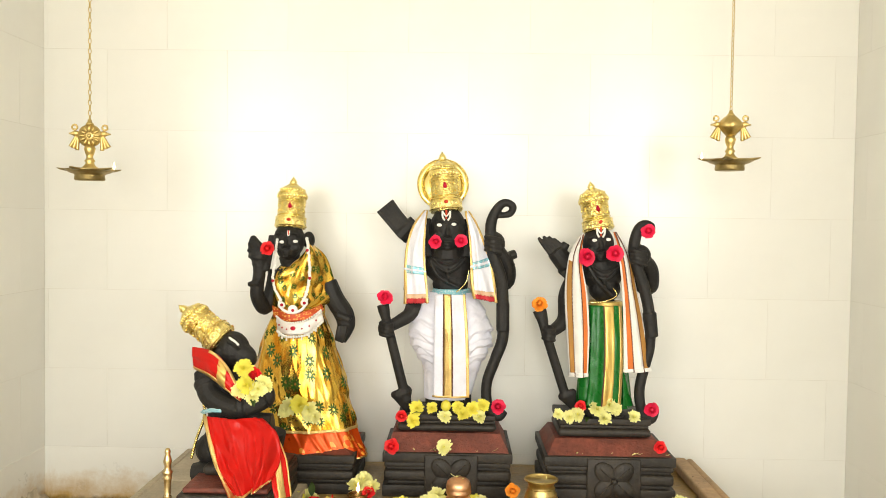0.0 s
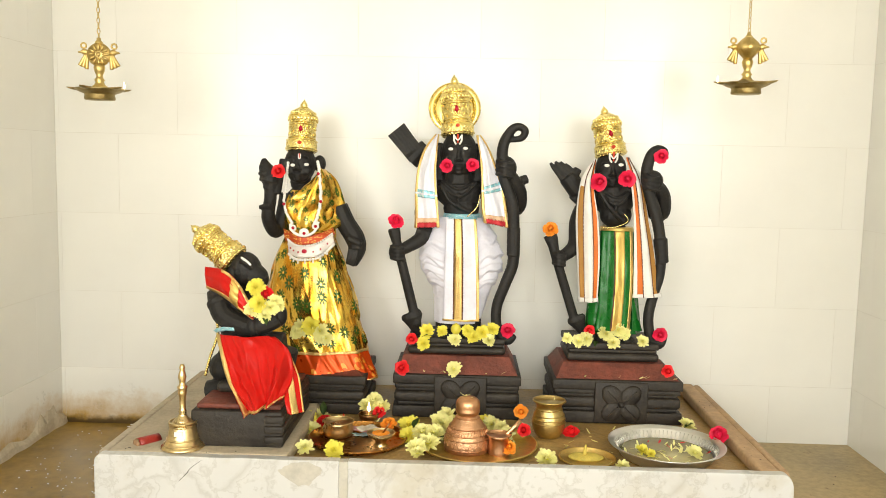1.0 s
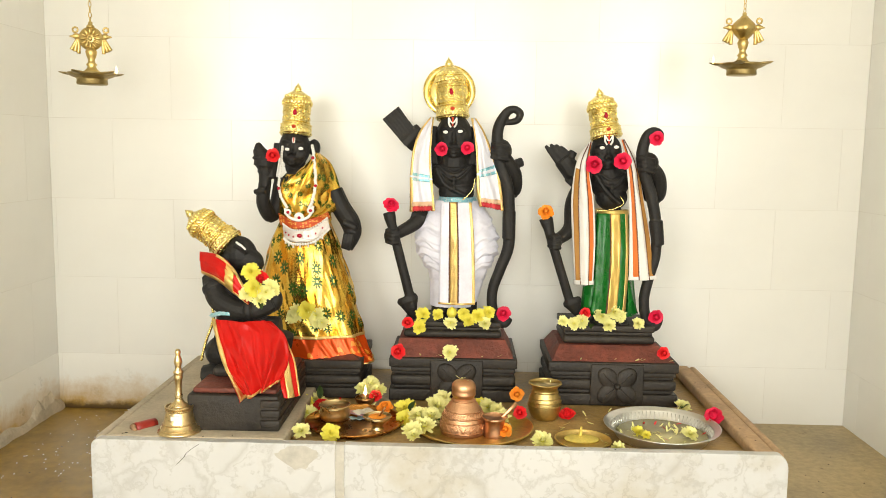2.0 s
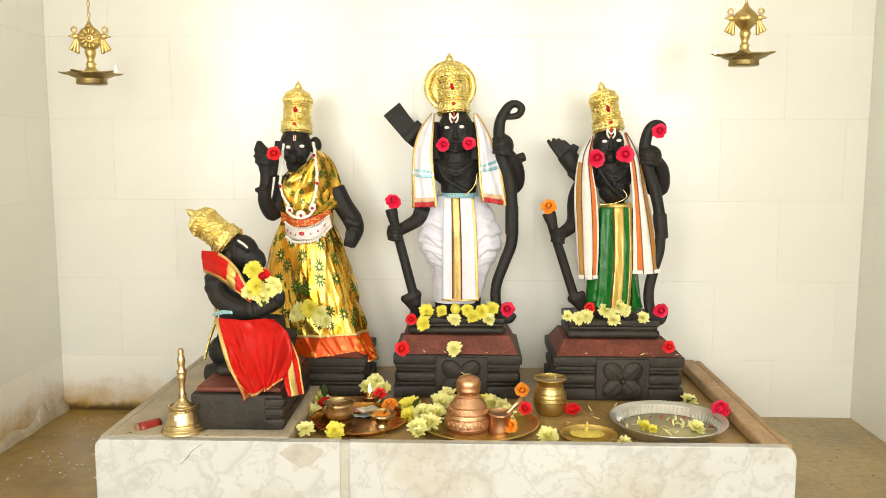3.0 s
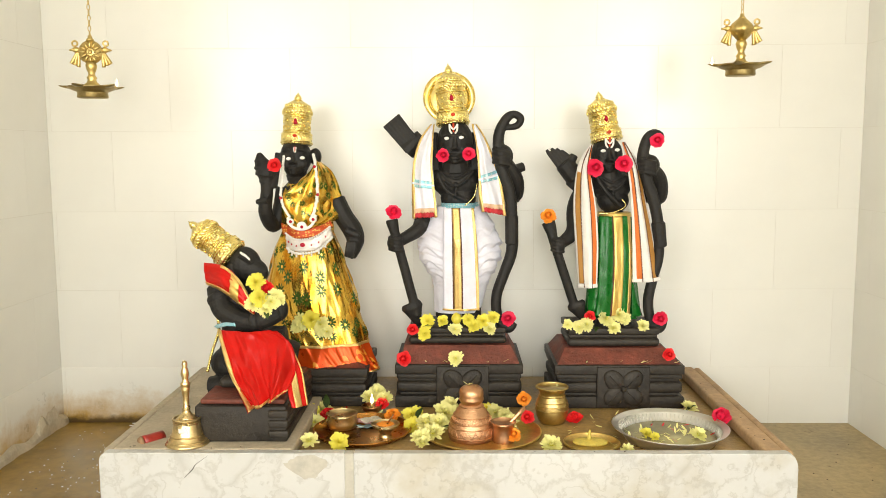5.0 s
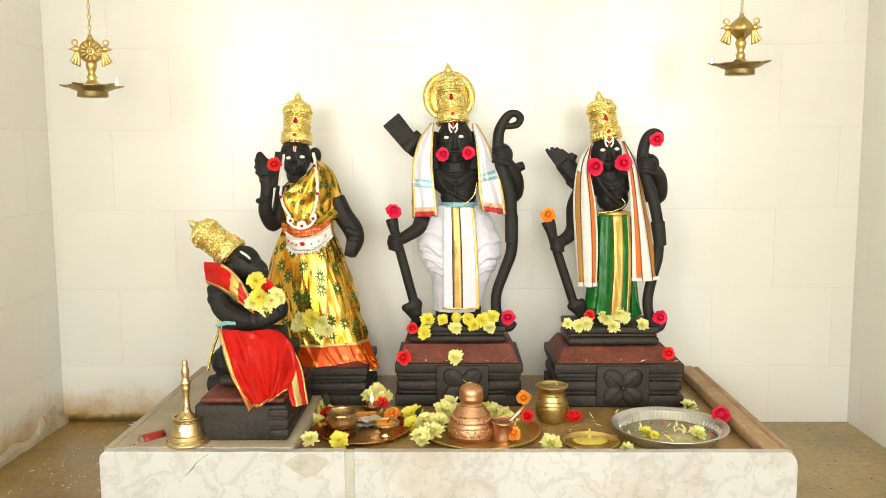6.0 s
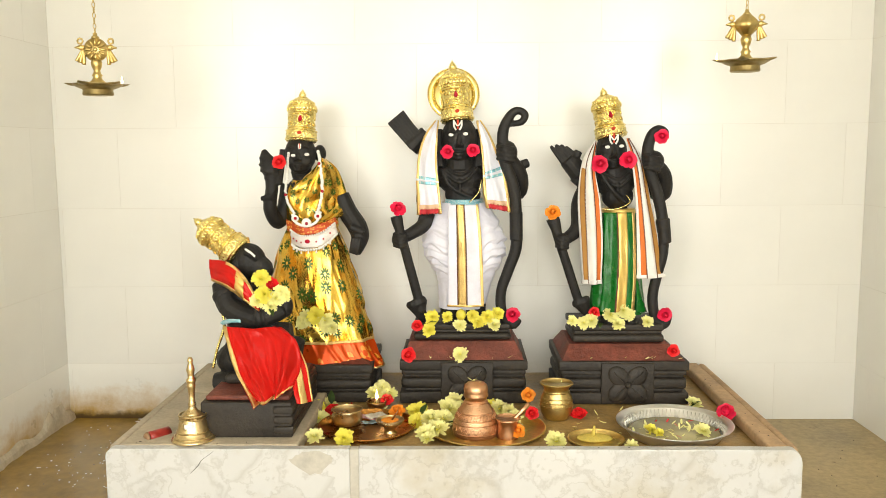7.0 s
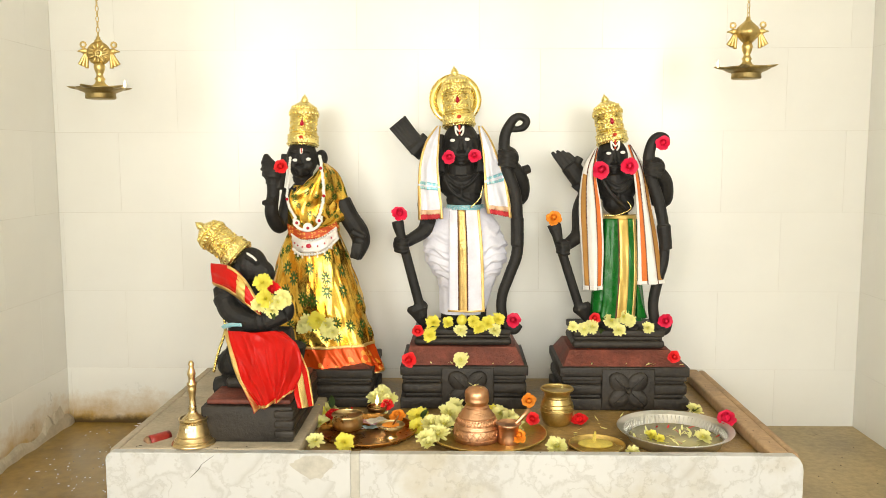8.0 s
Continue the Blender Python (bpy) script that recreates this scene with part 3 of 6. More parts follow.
Z_P = 0.332
pedestal("oily black stone pedestal with a red-painted slope and carved flower", -0.18, 0.248, 2.6, 2.93, PR + 0.0005, Z_P,
         (-0.137, 0.196, 2.665, 2.87), 0.445, z2=0.387)
pedestal("black stone pedestal with a large carved flower and red slope", 0.351, 0.781, 2.59, 2.92, PR + 0.0005, 0.332,
         (0.403, 0.714, 2.66, 2.87), 0.443, z2=0.378)
pedestal("black moulded stone pedestal under the gold-draped statue", -0.588, -0.272, 2.61, 2.93, PR + 0.0005, 0.315,
         (-0.531, -0.326, 2.67, 2.86), 0.315 + 0.035, panel=False)


def side_pedestal():
    th = thing("pedestal", "plain black stone block with a red top under the kneeling statue", "pedestal", "statue pedestals")
    x0, x1, y0, y1, z0 = -0.711, -0.451, 2.15, 2.55, PT + 0.0005
    z1 = 0.329
    bm = bmesh.new()
    add_box(bm, x0, x1, y0, y1, z0, z1, 0.006, 3)
    part("body", bm, M_PED, th)
    for f in (0.12, 0.4, 0.68):
        bm = bmesh.new()
        add_box(bm, x1 - 0.052, x1 + 0.006, y0 - 0.008, y1 - 0.02, z0 + f * (z1 - z0), z0 + (f + 0.22) * (z1 - z0), 0.006, 3)
        part("moulding", bm, M_PED, th)
    bm = bmesh.new()
    add_box(bm, x0 + 0.012, x1 - 0.008, y0 + 0.015, y1 - 0.015, z1 + 0.0005, z1 + 0.016, 0.006, 3)
    part("top", bm, M_RED, th, "worn red-painted top")
    bm = bmesh.new()
    add_box(bm, x0 + 0.035, x1 - 0.06, 2.27, 2.5, z1 + 0.0165, z1 + 0.048, 0.015, 4)
    part("upper_plinth", bm, M_PED, th)
    return z1


side_pedestal()


# ---------------------------------------------------------------- statues: one plain mesh each
def statue(label, build, voxel=0.0027):
    bm = bmesh.new()
    build(bm)
    ob = solid("statue", bm, M_STONE, label, "statue", "stone statues")
    re = ob.modifiers.new("remesh", "REMESH")
    re.mode, re.voxel_size, re.use_smooth_shade = "VOXEL", voxel, True
    sm = ob.modifiers.new("smooth", "SMOOTH")
    sm.factor, sm.iterations = 0.5, 1
    return ob


def upright(bm, head, neck, chest, belly, hips, feet):
    """The plain standing body that all three tall statues share."""
    (hx, hy, hz), hr = head
    add_ball(bm, (hx, hy, hz), hr, 20)
    add_ball(bm, (hx, hy - hr[1] * 0.38, hz - hr[2] * 0.48), (hr[0] * 0.74, hr[1] * 0.58, hr[2] * 0.55), 16)
    add_ball(bm, (hx, hy - hr[1] * 0.86, hz - hr[2] * 0.82), (hr[0] * 0.2, hr[1] * 0.12, hr[2] * 0.1), 12)
    fy = hy - hr[1]
    add_tube(bm, [(hx, fy + 0.004, hz + 0.016), (hx, fy - 0.001, hz - 0.004), (hx, fy - 0.008, hz - hr[2] * 0.3)], [0.0045, 0.006, 0.0085], 10, 4)
    for s in (-1, 1):
        add_ball(bm, (hx + s * 0.0085, fy - 0.001, hz - hr[2] * 0.31), (0.006, 0.006, 0.005), 8)
        add_tube(bm, [(hx + s * 0.008, fy + 0.003, hz + 0.021), (hx + s * 0.022, fy + 0.003, hz + 0.026), (hx + s * 0.038, fy + 0.014, hz + 0.019)], [0.0035, 0.004, 0.0028], 8, 3)
        add_ball(bm, (hx + s * hr[0] * 0.48, fy + 0.014, hz - hr[2] * 0.36), (0.019, 0.012, 0.017), 12)
        add_tube(bm, [(hx, fy + 0.0005, hz - hr[2] * 0.55), (hx + s * 0.009, fy + 0.001, hz - hr[2] * 0.535), (hx + s * 0.02, fy + 0.008, hz - hr[2] * 0.51)], [0.0045, 0.0042, 0.002], 8, 3)
    add_tube(bm, [(hx - 0.013, fy + 0.006, hz - hr[2] * 0.66), (hx, fy + 0.002, hz - hr[2] * 0.68), (hx + 0.013, fy + 0.006, hz - hr[2] * 0.66)], [0.003, 0.005, 0.003], 8, 3)
    nx, ny, nz = neck
    for k in range(2):
        add_tube(bm, [(nx - 0.036, ny - 0.012, nz + 0.012 + 0.012 * k), (nx, ny - 0.04, nz + 0.004 + 0.012 * k), (nx + 0.036, ny - 0.012, nz + 0.012 + 0.012 * k)], 0.0024, 8, 4)
    (cx, cy, cz), (ca, cb, cc) = chest
    for w_, dip, th_ in ((0.6, 0.012, 0.0032), (0.75, 0.03, 0.0042)):
        add_tube(bm, [(cx - ca * w_, cy - cb * 0.72, cz + cc * 0.55), (cx - ca * w_ * 0.5, cy - cb * 0.97, cz + cc * 0.5 - dip), (cx, cy - cb * 1.03, cz + cc * 0.42 - dip * 1.35),
                      (cx + ca * w_ * 0.5, cy - cb * 0.97, cz + cc * 0.5 - dip), (cx + ca * w_, cy - cb * 0.72, cz + cc * 0.55)], th_, 8, 4)
    for k in range(3):
        add_ball(bm, (cx, cy - cb * 1.04, cz - 0.012 - 0.017 * k), (0.0085 - 0.0015 * k, 0.006, 0.0085), 8)
    add_tube(bm, [(hx, hy, hz - 0.03), neck], [0.034, 0.036])
    add_ball(bm, *chest, 20)
    add_ball(bm, *belly, 20)
    add_ball(bm, *hips, 20)
    for f in feet:
        add_tube(bm, [(f[0], hips[0][1], hips[0][2]), (f[0], f[1], f[2] + 0.03)], [0.04, 0.034])
        add_ball(bm, (f[0], f[1] - 0.03, f[2] + 0.014), (0.028, 0.055, 0.016), 14)


def bow_bearer(bm):
    upright(bm, ((0.023, 2.75, 1.069), (0.062, 0.06, 0.078)), (0.021, 2.765, 0.973), ((0.025, 2.76, 0.938), (0.082, 0.055, 0.062)), ((0.034, 2.755, 0.88), (0.062, 0.047, 0.05)),
            ((0.034, 2.76, 0.778), (0.085, 0.06, 0.06)), [(-0.012, 2.74, 0.435), (0.078, 2.74, 0.435)])
    add_tube(bm, [(-0.049, 2.775, 1.104), (-0.047, 2.775, 1.021)], [0.014, 0.018])
    add_tube(bm, [(0.085, 2.775, 1.104), (0.087, 2.775, 1.021)], [0.014, 0.018])
    add_ball(bm, (0.022, 2.785, 1.03), (0.073, 0.03, 0.1), 20)
    add_ball(bm, (0.025, 2.775, 0.955), (0.092, 0.045, 0.07), 20)
    add_tube(bm, [(0.022, 2.752, 1.03), (0.023, 2.752, 0.965)], [0.04, 0.05], 16, 3)
    for s in (-1, 1):
        for k in range(3):
            add_tube(bm, [(0.022 + s * (0.06 + 0.008 * k), 2.765 - 0.003 * k, 1.1), (0.022 + s * (0.062 + 0.009 * k), 2.745, 1.03), (0.022 + s * (0.058 + 0.009 * k), 2.74, 0.975)], 0.006, 8, 3)
    # carved thread and necklaces
    add_tube(bm, [(-0.036, 2.715, 0.964), (-0.004, 2.703, 0.907), (0.078, 2.715, 0.864)], 0.0065, 8)
    # lowered arm with the arrow
    add_tube(bm, [(-0.053, 2.77, 0.963), (-0.097, 2.76, 0.876), (-0.092, 2.72, 0.791), (-0.144, 2.69, 0.75), (-0.18, 2.68, 0.737)], [0.036, 0.03, 0.026, 0.021, 0.02])
    add_ball(bm, (-0.181, 2.67, 0.733), (0.026, 0.024, 0.03), 14)
    for k in range(4):
        z = k * 0.0125
        a, b, c = (-0.199, 2.66, 0.753), (-0.175, 2.642, 0.749), (-0.154, 2.655, 0.751)
        add_tube(bm, [(a[0], a[1], a[2] - z), (b[0], b[1], b[2] - z), (c[0], c[1], c[2] - z)], 0.0068, 8)
    add_tube(bm, [(-0.188, 2.665, 0.802), (-0.108, 2.69, 0.483)], [0.016, 0.017])
    add_tube(bm, [(-0.19, 2.665, 0.813), (-0.186, 2.665, 0.794), (-0.179, 2.665, 0.764)], [0.021, 0.02, 0.015], 10, 4)
    add_tube(bm, [(-0.131, 2.69, 0.526), (-0.125, 2.69, 0.51), (-0.101, 2.7, 0.437)], [0.03, 0.038, 0.003], 12, 4, 0.6)
    # raised arm and bow
    add_tube(bm, [(0.112, 2.77, 0.972), (0.181, 2.775, 0.913), (0.224, 2.765, 0.888), (0.227, 2.73, 0.944), (0.19, 2.7, 1.002)], [0.034, 0.03, 0.03, 0.028, 0.024])
    add_ball(bm, (0.182, 2.69, 1.022), (0.036, 0.03, 0.04), 14)
    for k in range(4):
        z = k * 0.014
        a, b, c = (0.149, 2.675, 1.045), (0.174, 2.652, 1.041), (0.205, 2.665, 1.034)
        add_tube(bm, [(a[0], a[1], a[2] - z), (b[0], b[1], b[2] - z), (c[0], c[1], c[2] - z)], 0.0075, 8)
    add_tube(bm, [(0.193, 2.685, 1.116), (0.23, 2.685, 1.123), (0.241, 2.685, 1.147), (0.217, 2.685, 1.16), (0.191, 2.685, 1.142), (0.168, 2.685, 1.086), (0.175, 2.69, 0.992), (0.205, 2.69, 0.907),
                  (0.213, 2.69, 0.821), (0.214, 2.69, 0.706), (0.189, 2.69, 0.629), (0.163, 2.69, 0.551), (0.167, 2.69, 0.477), (0.202, 2.69, 0.437), (0.225, 2.69, 0.457)],
             [0.009, 0.012, 0.013, 0.013, 0.016, 0.019, 0.02, 0.02, 0.02, 0.02, 0.019, 0.018, 0.018, 0.018, 0.012], 12, 5)
    add_tube(bm, [(0.213, 2.69, 0.821), (0.214, 2.69, 0.729)], [0.0225, 0.0225])
    # quiver
    add_tube(bm, [(-0.196, 2.79, 1.144), (-0.122, 2.79, 1.055)], [0.032, 0.034], 12, 4)
    for k in range(6):
        e = (k - 2.5) * 0.0118
        q, r = Vector((-0.196, 2.76, 1.146)), Vector((-0.125, 2.757, 1.058))
        s = Vector((0.77, 0, 0.63)) * e
        add_tube(bm, [q + s * 1.05, r + s * 0.9], 0.0052, 8, 2)
    add_tube(bm, [(-0.147, 2.775, 1.039), (-0.092, 2.775, 1.095)], [0.034, 0.022], 10, 3)
    # armlets
    add_tube(bm, [(-0.115, 2.725, 0.804), (-0.068, 2.72, 0.789)], [0.026, 0.026], 10, 2)
    add_tube(bm, [(0.203, 2.72, 0.969), (0.256, 2.735, 0.987)], [0.016, 0.016], 10, 2)
    add_ball(bm, (-0.112, 2.79, 1.047), (0.03, 0.025, 0.03), 12)


def quiver_bearer(bm):
    upright(bm, ((0.539, 2.75, 1.024), (0.054, 0.054, 0.062)), (0.549, 2.765, 0.951), ((0.556, 2.76, 0.922), (0.072, 0.05, 0.058)), ((0.564, 2.755, 0.87), (0.055, 0.045, 0.045)),
            ((0.571, 2.76, 0.776), (0.07, 0.055, 0.06)), [(0.53, 2.74, 0.434), (0.605, 2.74, 0.434)])
    add_tube(bm, [(0.501, 2.71, 0.949), (0.535, 2.7, 0.896), (0.592, 2.715, 0.845)], 0.008, 8)
    add_ball(bm, (0.552, 2.775, 0.945), (0.085, 0.04, 0.055), 20)
    add_tube(bm, [(0.541, 2.755, 0.99), (0.548, 2.757, 0.94)], [0.037, 0.047], 16, 3)
    # arm and arrow
    add_tube(bm, [(0.492, 2.77, 0.951), (0.438, 2.765, 0.854), (0.427, 2.73, 0.769), (0.389, 2.7, 0.734), (0.368, 2.69, 0.729)], [0.032, 0.028, 0.026, 0.021, 0.02])
    add_ball(bm, (0.367, 2.68, 0.722), (0.025, 0.023, 0.03), 14)
    for k in range(4):
        z = k * 0.012
        a, b, c = (0.345, 2.67, 0.746), (0.363, 2.65, 0.741), (0.387, 2.66, 0.74)
        add_tube(bm, [(a[0], a[1], a[2] - z), (b[0], b[1], b[2] - z), (c[0], c[1], c[2] - z)], 0.0065, 8)
    for k in range(4):
        z = k * 0.013
        a, b, c = (0.636, 2.675, 1.009), (0.654, 2.655, 1.005), (0.687, 2.665, 0.998)
        add_tube(bm, [(a[0], a[1], a[2] - z), (b[0], b[1], b[2] - z), (c[0], c[1], c[2] - z)], 0.007, 8)
    add_tube(bm, [(0.339, 2.675, 0.784), (0.363, 2.675, 0.708), (0.432, 2.69, 0.502)], [0.016, 0.016, 0.016])
    add_tube(bm, [(0.334, 2.675, 0.803), (0.341, 2.675, 0.784), (0.353, 2.675, 0.746)], [0.024, 0.022, 0.014], 10, 4, 0.6)
    add_tube(bm, [(0.43, 2.69, 0.527), (0.436, 2.69, 0.514), (0.465, 2.7, 0.455)], [0.026, 0.033, 0.003], 12, 4, 0.6)
    # raised arm, hand and bow
    add_tube(bm, [(0.627, 2.77, 0.95), (0.688, 2.775, 0.892), (0.721, 2.765, 0.882), (0.715, 2.73, 0.941), (0.678, 2.7, 0.98)], [0.03, 0.03, 0.03, 0.026, 0.024])
    add_ball(bm, (0.67, 2.69, 0.99), (0.036, 0.028, 0.036), 14)
    add_tube(bm, [(0.705, 2.685, 1.065), (0.704, 2.685, 1.087), (0.681, 2.685, 1.094), (0.66, 2.685, 1.074), (0.648, 2.685, 1.018), (0.66, 2.69, 0.952), (0.684, 2.69, 0.886), (0.705, 2.69, 0.791),
                  (0.708, 2.69, 0.686), (0.691, 2.69, 0.609), (0.677, 2.69, 0.531), (0.688, 2.69, 0.462), (0.718, 2.69, 0.437), (0.736, 2.69, 0.468)],
             [0.01, 0.013, 0.015, 0.018, 0.02, 0.02, 0.02, 0.019, 0.019, 0.018, 0.018, 0.018, 0.018, 0.01], 12, 5)
    add_tube(bm, [(0.705, 2.69, 0.797), (0.715, 2.69, 0.716)], [0.024, 0.022])
    # quiver with arrow ends
    add_tube(bm, [(0.397, 2.79, 0.998), (0.44, 2.79, 0.947)], [0.032, 0.036], 12, 4)
    for k in range(4):
        q, r = Vector((0.337, 2.78, 1.043)) + Vector((0.017 * k, 0, 0.008 * k - 0.003 * k * k)), Vector((0.392, 2.78, 0.971)) + Vector((0.014 * k, 0, 0.009 * k))
        add_tube(bm, [q, q.lerp(r, 0.25), r], [0.005, 0.0085, 0.0095], 8, 3)
    add_tube(bm, [(0.404, 2.785, 0.97), (0.435, 2.785, 1.025)], [0.02, 0.014], 10, 3)
    add_tube(bm, [(0.42, 2.785, 0.912), (0.44, 2.785, 0.935)], [0.02, 0.02], 10, 3)


def lotus_bearer(bm):
    upright(bm, ((-0.523, 2.75, 1.022), (0.054, 0.056, 0.064)), (-0.523, 2.765, 0.946), ((-0.495, 2.765, 0.887), (0.085, 0.05, 0.07)), ((-0.49, 2.76, 0.809), (0.075, 0.05, 0.05)),
            ((-0.485, 2.76, 0.72), (0.09, 0.06, 0.07)), [(-0.487, 2.75, 0.299), (-0.427, 2.75, 0.299)])
    add_tube(bm, [(-0.585, 2.77, 1.038), (-0.588, 2.77, 0.995)], [0.014, 0.016])
    add_ball(bm, (-0.461, 2.78, 1.023), (0.022, 0.025, 0.03), 12)
    # raised forearm with the lotus bud
    add_tube(bm, [(-0.569, 2.77, 0.917), (-0.585, 2.765, 0.838), (-0.605, 2.74, 0.789), (-0.622, 2.7, 0.839), (-0.61, 2.69, 0.911)], [0.03, 0.028, 0.026, 0.024, 0.02])
    add_tube(bm, [(-0.613, 2.685, 0.892), (-0.609, 2.685, 0.943), (-0.614, 2.685, 0.977), (-0.628, 2.685, 1.011), (-0.633, 2.685, 1.038)], [0.019, 0.024, 0.036, 0.022, 0.006], 12, 5)
    add_tube(bm, [(-0.598, 2.69, 0.92), (-0.586, 2.7, 0.996)], [0.022, 0.02])
    for a, b, r in (((-0.612, 2.685, 0.936), (-0.611, 2.685, 0.945), 0.025), ((-0.615, 2.685, 0.96), (-0.614, 2.685, 0.97), 0.0345), ((-0.622, 2.685, 0.987), (-0.623, 2.685, 0.994), 0.031), ((-0.629, 2.685, 1.008), (-0.63, 2.685, 1.015), 0.0215)):
        add_tube(bm, [a, b], r, 12, 2)
    add_tube(bm, [(-0.648, 2.685, 0.873), (-0.607, 2.675, 0.879)], [0.008, 0.012], 8)
    add_tube(bm, [(-0.632, 2.685, 0.901), (-0.599, 2.675, 0.892)], [0.006, 0.012], 8)
    # lowered arm
    add_tube(bm, [(-0.392, 2.77, 0.877), (-0.365, 2.765, 0.818), (-0.332, 2.75, 0.77), (-0.322, 2.735, 0.732), (-0.338, 2.72, 0.68)], [0.032, 0.034, 0.035, 0.031, 0.018])
    for k in range(3):
        add_tube(bm, [(-0.318 - 0.012 * k, 2.703, 0.735), (-0.322 - 0.012 * k, 2.698, 0.705), (-0.332 - 0.01 * k, 2.705, 0.677 + 0.004 * k)], [0.007, 0.0075, 0.006], 8, 4)
    add_tube(bm, [(-0.352, 2.715, 0.772), (-0.305, 2.715, 0.752)], 0.012, 8, 2)
    add_ball(bm, (-0.323, 2.73, 0.727), (0.024, 0.018, 0.036), 12)
    add_tube(bm, [(-0.342, 2.725, 0.712), (-0.348, 2.72, 0.685)], [0.009, 0.007], 8)


def kneeling(bm):
    add_ball(bm, (-0.612, 2.36, 0.702), (0.052, 0.046, 0.056), 18)
    add_ball(bm, (-0.571, 2.355, 0.676), (0.034, 0.034, 0.03), 14)
    add_tube(bm, [(-0.59, 2.357, 0.69), (-0.567, 2.353, 0.68), (-0.552, 2.35, 0.672)], [0.04, 0.034, 0.024], 14, 4)
    add_ball(bm, (-0.574, 2.352, 0.655), (0.026, 0.03, 0.014), 12)
    add_ball(bm, (-0.546, 2.347, 0.684), (0.01, 0.014, 0.008), 10)
    add_tube(bm, [(-0.616, 2.318, 0.735), (-0.598, 2.313, 0.728), (-0.582, 2.322, 0.712)], [0.004, 0.006, 0.004], 8, 4)
    add_tube(bm, [(-0.588, 2.317, 0.672), (-0.566, 2.316, 0.667), (-0.547, 2.33, 0.668)], 0.0035, 8, 4)
    add_ball(bm, (-0.645, 2.322, 0.69), (0.013, 0.008, 0.02), 10)
    for a, b, r in (((-0.566, 2.285, 0.547), (-0.556, 2.283, 0.549), 0.0355), ((-0.546, 2.281, 0.551), (-0.54, 2.28, 0.552), 0.034), ((-0.685, 2.335, 0.612), (-0.678, 2.328, 0.598), 0.037)):
        add_tube(bm, [a, b], r, 14, 2)
    add_tube(bm, [(-0.635, 2.37, 0.677), (-0.675, 2.38, 0.606)], [0.04, 0.05])
    add_tube(bm, [(-0.661, 2.38, 0.641), (-0.639, 2.37, 0.538), (-0.631, 2.37, 0.414)], [0.055, 0.05, 0.055], 16)
    add_ball(bm, (-0.667, 2.37, 0.402), (0.056, 0.07, 0.05), 18)
    add_tube(bm, [(-0.693, 2.345, 0.638), (-0.666, 2.315, 0.574), (-0.593, 2.29, 0.545), (-0.54, 2.28, 0.552), (-0.496, 2.29, 0.57)], [0.03, 0.033, 0.032, 0.03, 0.026])
    add_ball(bm, (-0.493, 2.3, 0.577), (0.024, 0.024, 0.034), 14)
    add_tube(bm, [(-0.621, 2.41, 0.618), (-0.55, 2.4, 0.558), (-0.503, 2.33, 0.58)], [0.03, 0.03, 0.024])
    add_tube(bm, [(-0.708, 2.36, 0.627), (-0.689, 2.36, 0.566)], [0.02, 0.024])
    add_tube(bm, [(-0.65, 2.33, 0.424), (-0.547, 2.3, 0.475), (-0.476, 2.3, 0.483)], [0.055, 0.05, 0.044])
    add_tube(bm, [(-0.478, 2.31, 0.472), (-0.489, 2.32, 0.392), (-0.494, 2.31, 0.325)], [0.04, 0.034, 0.03])
    add_tube(bm, [(-0.676, 2.42, 0.383), (-0.582, 2.43, 0.335), (-0.529, 2.43, 0.308)], [0.055, 0.045, 0.04])
    add_tube(bm, [(-0.72, 2.34, 0.333), (-0.644, 2.33, 0.343), (-0.556, 2.32, 0.339)], [0.03, 0.036, 0.034])


statue("tall black stone standing statue holding a bow and arrow", bow_bearer)
statue("black stone standing statue with bow, arrow and quiver", quiver_bearer)
statue("black stone standing statue holding up a lotus bud", lotus_bearer)
statue("black stone kneeling statue with an arm across its chest", kneeling)


# ---------------------------------------------------------------- crowns and inlays
def along(base, tip):
    d = Vector(tip) - Vector(base)
    return Matrix.Translation(base) @ d.to_track_quat("Z", "Y").to_matrix().to_4x4(), d.length


